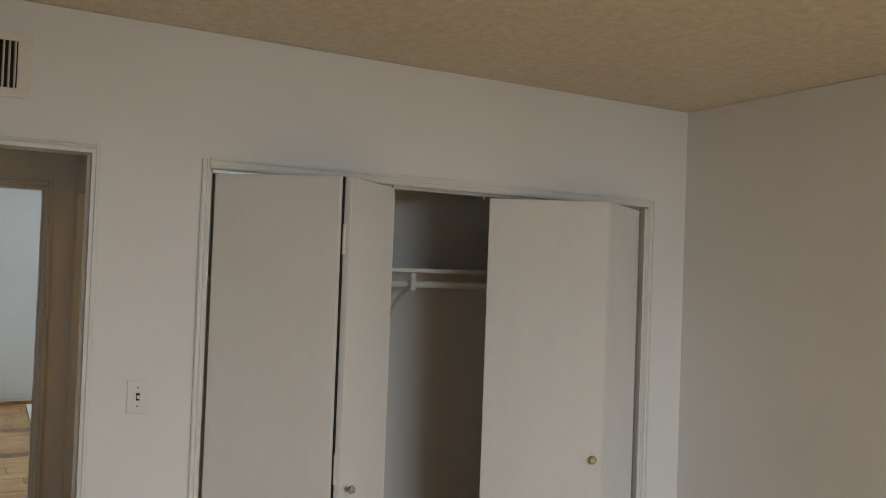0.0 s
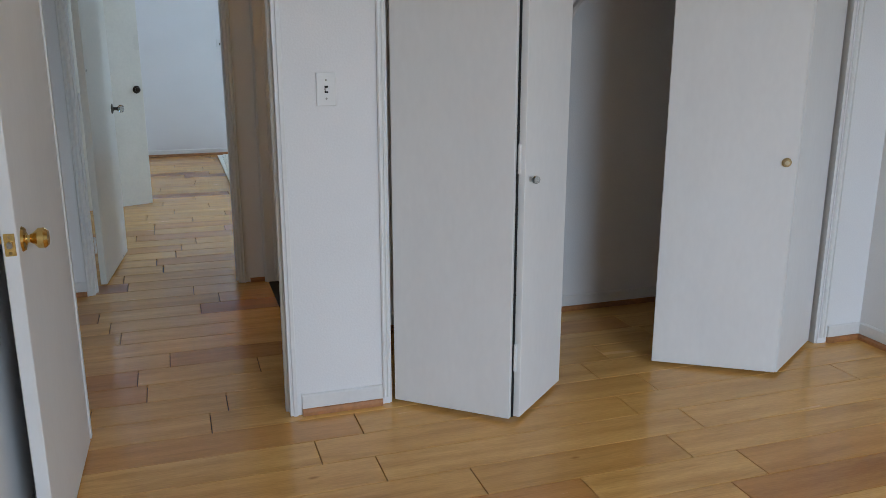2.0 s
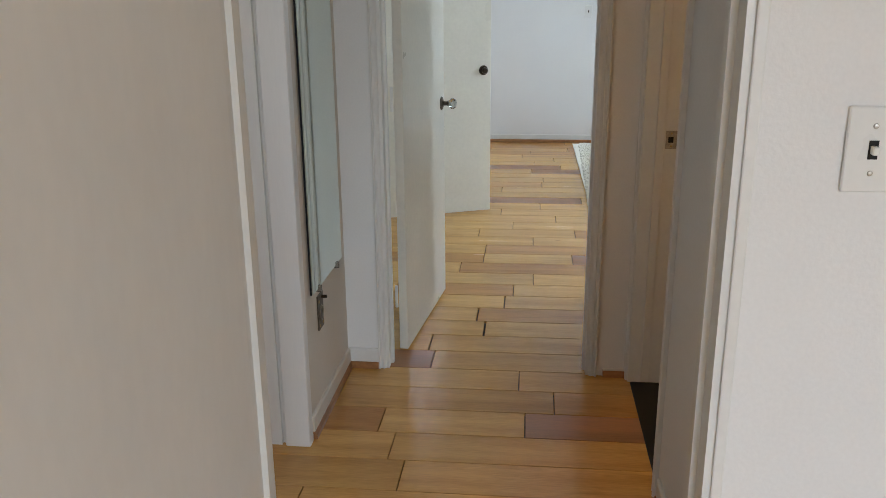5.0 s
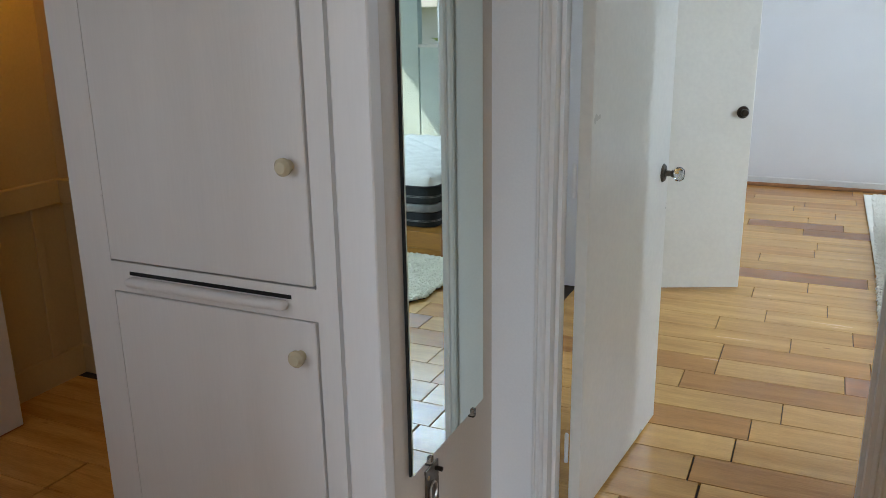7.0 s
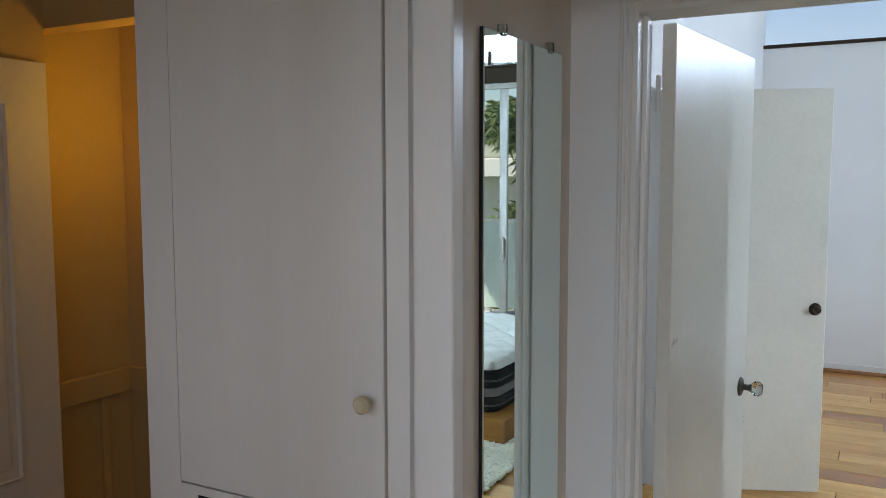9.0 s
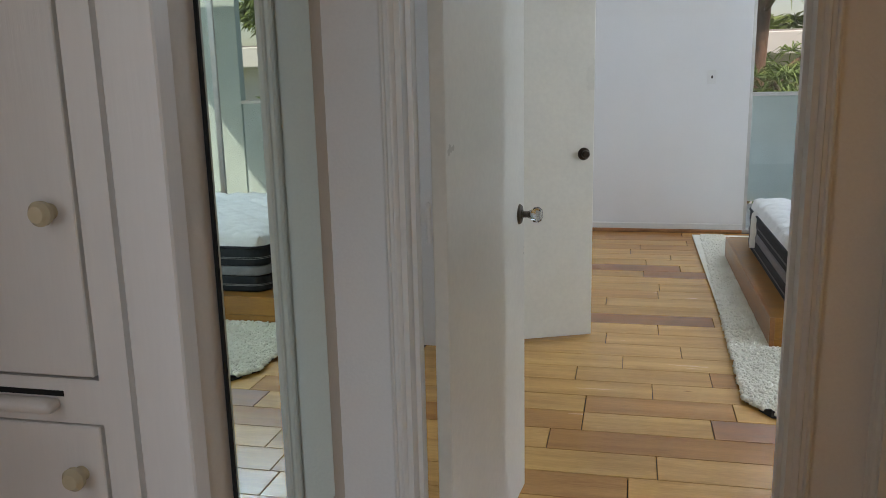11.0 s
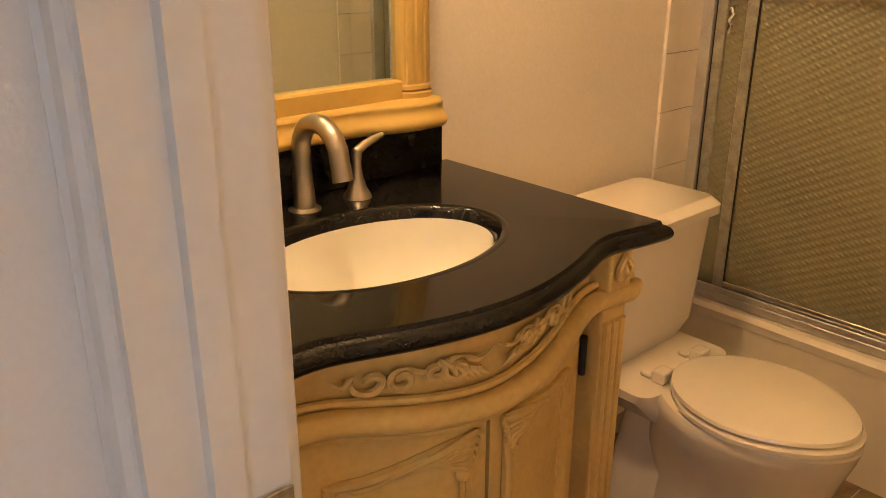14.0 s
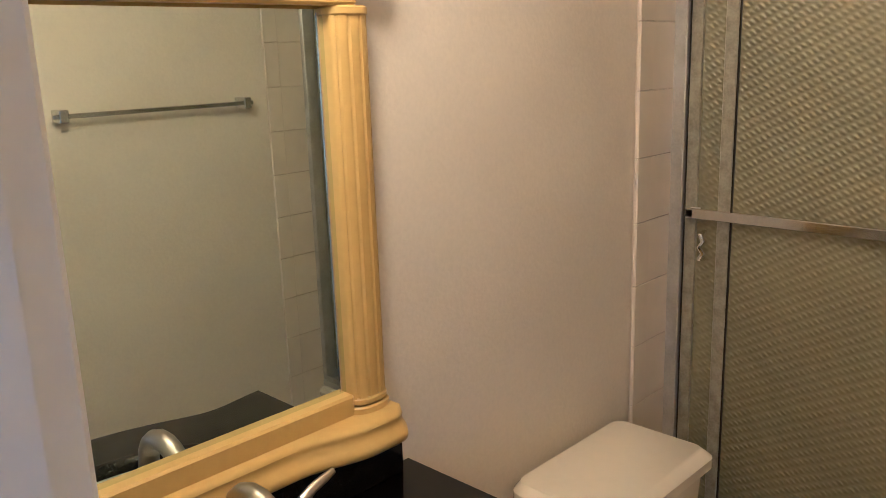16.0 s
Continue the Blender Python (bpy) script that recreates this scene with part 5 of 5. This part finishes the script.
part("tank_lid", loft([trap(1.695, 2.115, 5.5, 5.75, 0.735, 0.03), trap(1.688, 2.122, 5.49, 5.755, 0.742, 0.035), trap(1.688, 2.122, 5.49, 5.755, 0.765, 0.035), trap(1.705, 2.105, 5.51, 5.745, 0.783, 0.03)]), PORC, toi, smooth=True)


def egg(cx, y0, y1, w, z, n=36):
    pts = []
    for i in range(n):
        a = 2 * math.pi * i / n
        yy = math.sin(a)
        half = w * (1.0 if yy > 0 else 1.0 - 0.06 * yy * yy)
        pts.append((cx + half * math.cos(a) * (1 - 0.1 * max(0, -yy)), (y0 + y1) / 2 + (y1 - y0) / 2 * yy, z))
    return pts


CX = 1.878
part("bowl", loft([egg(CX, 5.06, 5.5, 0.10, 0.005), egg(CX, 5.07, 5.49, 0.098, 0.06), egg(CX, 5.09, 5.47, 0.09, 0.14), egg(CX, 5.03, 5.48, 0.115, 0.22), egg(CX, 5.01, 5.47, 0.15, 0.3), egg(CX, 4.99, 5.46, 0.178, 0.36), egg(CX, 4.985, 5.46, 0.176, 0.385), egg(CX, 4.995, 5.45, 0.172, 0.392)]), PORC, toi, smooth=True)
part("deck", loft([trap(1.78, 2.02, 5.38, 5.72, 0.3, 0.04), trap(1.715, 2.085, 5.4, 5.73, 0.37, 0.04), trap(1.715, 2.085, 5.4, 5.73, 0.391, 0.04)]), PORC, toi, smooth=True)
part("pedestal_foot", loft([trap(1.79, 2.01, 5.1, 5.6, 0.004, 0.06), trap(1.8, 2.0, 5.12, 5.58, 0.05, 0.06), trap(1.83, 1.97, 5.2, 5.55, 0.3, 0.05)]), PORC, toi, smooth=True)
part("seat", loft([egg(CX, 4.995, 5.41, 0.175, 0.393), egg(CX, 4.987, 5.415, 0.182, 0.398), egg(CX, 4.987, 5.415, 0.182, 0.408), egg(CX, 4.997, 5.41, 0.172, 0.413)]), PORC, toi, smooth=True)
part("seat_lid", loft([egg(CX, 5.005, 5.415, 0.168, 0.4145), egg(CX, 4.995, 5.42, 0.178, 0.42), egg(CX, 4.999, 5.418, 0.175, 0.428), egg(CX, 5.025, 5.4, 0.152, 0.434)]), PORC, toi, smooth=True)
for x in (1.82, 1.98):
    part("seat_hinge", boxes((x - 0.022, x + 0.022, 5.415, 5.45, 0.392, 0.424), bevel=0.005, seg=2), PORC, toi)
    part("hinge_cap", boxes((x - 0.018, x + 0.018, 5.455, 5.485, 0.392, 0.405), bevel=0.004), PORC, toi)
for x in (1.785, 2.015):
    part("bolt_cap", lathe([(0, 0.034), (0.012, 0.032), (0.017, 0.022), (0.018, 0.004)], 14, pose(x, 5.33, 0)), PORC, toi, smooth=True)

# bathtub and sliding shower door
tub = thing("bathtub", (2.7, 5.0, 0), "ivory enamelled bathtub with straight apron", "bathtub")
part("apron", boxes((2.335, 2.36, 4.21, 5.765, 0.004, 0.345), bevel=0.004), PORC, tub)
tb = bmesh.new()
loft([rounded_ring(2.33, 3.095, 4.206, 5.768, 0.015, 0.34, 4), rounded_ring(2.325, 3.095, 4.206, 5.768, 0.015, 0.365, 4), rounded_ring(2.335, 3.09, 4.21, 5.765, 0.02, 0.38, 4), rounded_ring(2.45, 3.04, 4.28, 5.69, 0.1, 0.38, 4), rounded_ring(2.5, 2.98, 4.4, 5.6, 0.14, 0.06, 4)], tb, cap=False)
part("rim_and_basin", tb, PORC, tub, smooth=True)
sd = thing("shower_door", (2.4, 5.0, 0.38), "sliding shower door with patterned glass in worn metal frame", "shower door")
part("track", boxes((2.352, 2.425, 4.21, 5.762, 0.381, 0.41), bevel=0.004), ALU, sd)
part("track_lip", boxes((2.352, 2.36, 4.21, 5.762, 0.41, 0.428), bevel=0.002), ALU, sd)
part("head_track", boxes((2.352, 2.425, 4.21, 5.762, 1.93, 1.98), bevel=0.004), ALU, sd)
part("jamb", boxes((2.352, 2.425, 5.725, 5.762, 0.41, 1.93), bevel=0.003), ALU, sd)
part("jamb", boxes((2.352, 2.425, 4.21, 4.235, 0.41, 1.93), bevel=0.003), ALU, sd)
for y0, y1 in ((5.69, 5.72), (5.602, 5.634), (4.9, 4.925)):
    part("panel_stile", boxes((2.364, 2.386, y0, y1, 0.42, 1.925), bevel=0.002), DULLMETAL, sd)
for z0, z1 in ((0.42, 0.445), (1.9, 1.925)):
    part("panel_rail", boxes((2.366, 2.386, 4.925, 5.602, z0, z1), bevel=0.002), CHROME, sd)
part("gasket", boxes((2.366, 2.384, 5.5985, 5.6015, 0.445, 1.9)), DARK, sd, "dark worn rubber gasket")
part("gasket", boxes((2.366, 2.384, 5.7205, 5.724, 0.42, 1.925)), DARK, sd)
part("glass", boxes((2.372, 2.378, 5.6345, 5.6895, 0.42, 1.925)), SHOWERGLASS, sd)
part("glass", boxes((2.372, 2.378, 4.925, 5.5984, 0.445, 1.9)), SHOWERGLASS, sd, "obscure olive patterned glass")
part("glass", boxes((2.4, 2.406, 4.24, 4.98, 0.445, 1.9)), SHOWERGLASS, sd)
bar = part("towel_bar", boxes((2.325, 2.333, 4.92, 5.7, 1.258, 1.283), bevel=0.002), CHROME, sd, "flat metal towel bar")
for y in (4.94, 5.69):
    part("bar_bracket", boxes((2.325, 2.368, y - 0.01, y + 0.01, 1.262, 1.279)), ALU, bar)
part("handle", tube([(2.366, 5.665, 1.22), (2.34, 5.665, 1.215), (2.338, 5.655, 1.2), (2.338, 5.665, 1.185), (2.338, 5.655, 1.17), (2.34, 5.665, 1.155), (2.366, 5.665, 1.15)], 0.006, 8), CHROME, sd, "small bent metal handle", smooth=True)

# towel bar on the opposite wall
tow = thing("towel_rail", (1.78, 4.22, 1.53), "square chrome towel rail on the wall", "towel rail")
part("rail", boxes((1.42, 2.1, 4.25, 4.264, 1.522, 1.536), bevel=0.002), CHROME, tow)
for x in (1.45, 2.075):
    part("post", boxes((x - 0.014, x + 0.014, 4.2045, 4.27, 1.51, 1.548), bevel=0.003), CHROME, tow)

# wall tiles beside the tub
field = mat("ceramic", (0.77, 0.68, 0.56), rough=0.13, var=0.05, scale=5, fine=14, bump=0.004, coat=0.4, per_object=1.0)


def tile_mesh(name, w, h, d, r):
    tb = bmesh.new()
    add_box(tb, 0, w, -d, 0, 0, h, bevel=r)
    me = bpy.data.meshes.new(name)
    tb.to_mesh(me)
    tb.free()
    me.materials.append(field)
    return me


TW, TH = 0.158, 0.158
tile_me, cap_me = tile_mesh("tile", TW - 0.0018, TH - 0.0018, 0.007, 0.0008), tile_mesh("tile_cap", 0.06, TH - 0.0008, 0.0105, 0.0018)
for wall_y, turn, nm in ((5.768, 1, "north"), (4.2055, -1, "south")):
    tw = setting("tiled_wall_" + nm, boxes((2.195, 3.1, min(wall_y, wall_y - turn * 0.004), max(wall_y, wall_y - turn * 0.004), 0.0, 2.05)), GROUT, "cream ceramic tiled tub surround")
    for k in range(13):
        z = 0.074 + k * TH - 0.08
        if z < 0:
            continue
        for j in range(6):
            o = new("tile", tile_me if j else cap_me)
            x = 2.19 if j == 0 else 2.2515 + (j - 1) * TW
            if turn > 0:
                o.matrix_basis = pose(x, wall_y - 0.004, z)
            else:
                o.matrix_basis = Matrix.Translation((x, wall_y + 0.004, z)) @ Matrix.Diagonal((1, -1, 1, 1))
            o.parent, o.matrix_parent_inverse = tw, world_of(tw).inverted()
fl = bpy.data.objects["floor_bath"]
ft = bmesh.new()
add_box(ft, 0, 0.297, 0, 0.297, 0, 0.004, bevel=0.001)
fme = bpy.data.meshes.new("tile")
ft.to_mesh(fme)
ft.free()
fme.materials.append(BATHTILE)
for i in range(6):
    for j in range(5):
        o = new("tile", fme)
        o.matrix_basis = pose(0.565 + i * 0.3, 4.21 + j * 0.3, 0.0045)
        o.parent, o.matrix_parent_inverse = fl, world_of(fl).inverted()


# ---- floor boards ----
board_cache = {}


def row_y(k):
    """Front edge of row k; the boards past the far doorway are a little wider."""
    return 5.063 + 0.1735 * k if k <= 6 else 6.104 + 0.18 * (k - 6)


def board_mesh(length, width, material):
    key = (round(length, 2), round(width, 4), material.name)
    if key not in board_cache:
        l, w, c = key[0] - 0.0034, width - 0.003, 0.0014
        vs = [(0, 0, -0.011), (l, 0, -0.011), (l, w, -0.011), (0, w, -0.011), (0, 0, -c), (l, 0, -c), (l, w, -c), (0, w, -c), (c, c, 0), (l - c, c, 0), (l - c, w - c, 0), (c, w - c, 0)]
        fs = [(8, 9, 10, 11), (4, 5, 9, 8), (5, 6, 10, 9), (6, 7, 11, 10), (7, 4, 8, 11), (0, 1, 5, 4), (1, 2, 6, 5), (2, 3, 7, 6), (3, 0, 4, 7)]
        me = bpy.data.meshes.new("plank")
        me.from_pydata(vs, [], fs)
        me.materials.append(material)
        board_cache[key] = me
    return board_cache[key]


def spans(y0, y1):
    if y1 < 3.3:
        return [(-0.5, 3.0)]
    if y1 < 4.15:
        return [(-2.6, 3.0)]
    if y1 < 5.1:
        return [(-2.72, 0.5)]
    if y1 < 5.5:
        return [(-2.72, -1.46), (-0.95, 0.45)]
    if y0 < 5.87:
        return [(-0.95, 0.45)]
    return [(-1.05, 3.4)]


JOINTS = {-17: [1.6], -16: [1.75], -15: [1.58], -14: [0.55, 1.75], -13: [0.37, 1.58], -12: [0.55, 1.77], -11: [0.03, 1.6], -10: [1.75], -9: [-0.2], -8: [0.26], -7: [-0.11], -5: [-0.33], -3: [0.05], 0: [-0.33], 2: [-0.135], 6: [0.08], 7: [-0.32], 8: [0.3], 10: [0.08], 11: [-0.26], 13: [0.23], 14: [-0.14], 15: [0.13], 16: [-0.6, 0.43], 18: [-0.16], 19: [0.15], 22: [0.07, 0.49], 23: [-0.3, 0.32], 26: [-0.02, 0.5]}
REDDISH = {-3: 0.3, 0: -0.45, 8: 0.5, 16: 0.2, 22: 0.3, 23: 0.1}
floor = setting("floor", boxes((-2.84, 3.49, -1.79, 10.62, -0.0119, -0.0112)), SUBFLOOR, "varnished blond hardwood plank floor")
lengths = (0.5, 0.6, 0.75, 0.9, 1.05, 1.2, 1.4)
rest_v, rest_f, single = [], [], 0
rg = random.Random(12)
for k in range(-39, 32):
    y0, width = row_y(k), row_y(k + 1) - row_y(k)
    if y0 + width > 10.66 or y0 < -1.75:
        continue
    for x0, x1 in spans(y0, y0 + width):
        fixed = [j for j in JOINTS.get(k, []) if x0 + 0.1 < j < x1 - 0.1] or [x0 + rg.uniform(0.25, 1.0)]
        cuts, x = list(fixed), fixed[0]
        while x - x0 > 1.3:
            x -= rg.choice(lengths)
            cuts.append(x)
        x = fixed[-1]
        while x1 - x > 1.3:
            x += rg.choice(lengths)
            cuts.append(x)
        cuts = [x0] + sorted(c for c in cuts if x0 + 0.15 < c < x1 - 0.15) + [x1]
        for a, b in zip(cuts, cuts[1:]):
            red = k in REDDISH and a < REDDISH[k] < b
            me = board_mesh(b - a, width, PLANKBROWN if red else PLANK)
            if red or (y0 > 1.2 and single < 294 and not (x0 == -1.05 and a > 1.6)):
                single += 1
                o = new("plank", me)
                o.matrix_basis = pose(a, y0, 0)
                o.parent, o.matrix_parent_inverse = floor, world_of(floor).inverted()
                if red:
                    tagged(o, "reddish brown plank")
            else:
                n0 = len(rest_v)
                rest_v += [(v.co.x + a, v.co.y + y0, v.co.z) for v in me.vertices]
                rest_f += [tuple(i + n0 for i in p.vertices) for p in me.polygons]
me = bpy.data.meshes.new("plank_field")
me.from_pydata(rest_v, [], rest_f)
me.materials.append(PLANK)
o = new("plank_field", me)
o.parent, o.matrix_parent_inverse = floor, world_of(floor).inverted()
tagged(o, "varnished blond floor planks", kind="stuff")
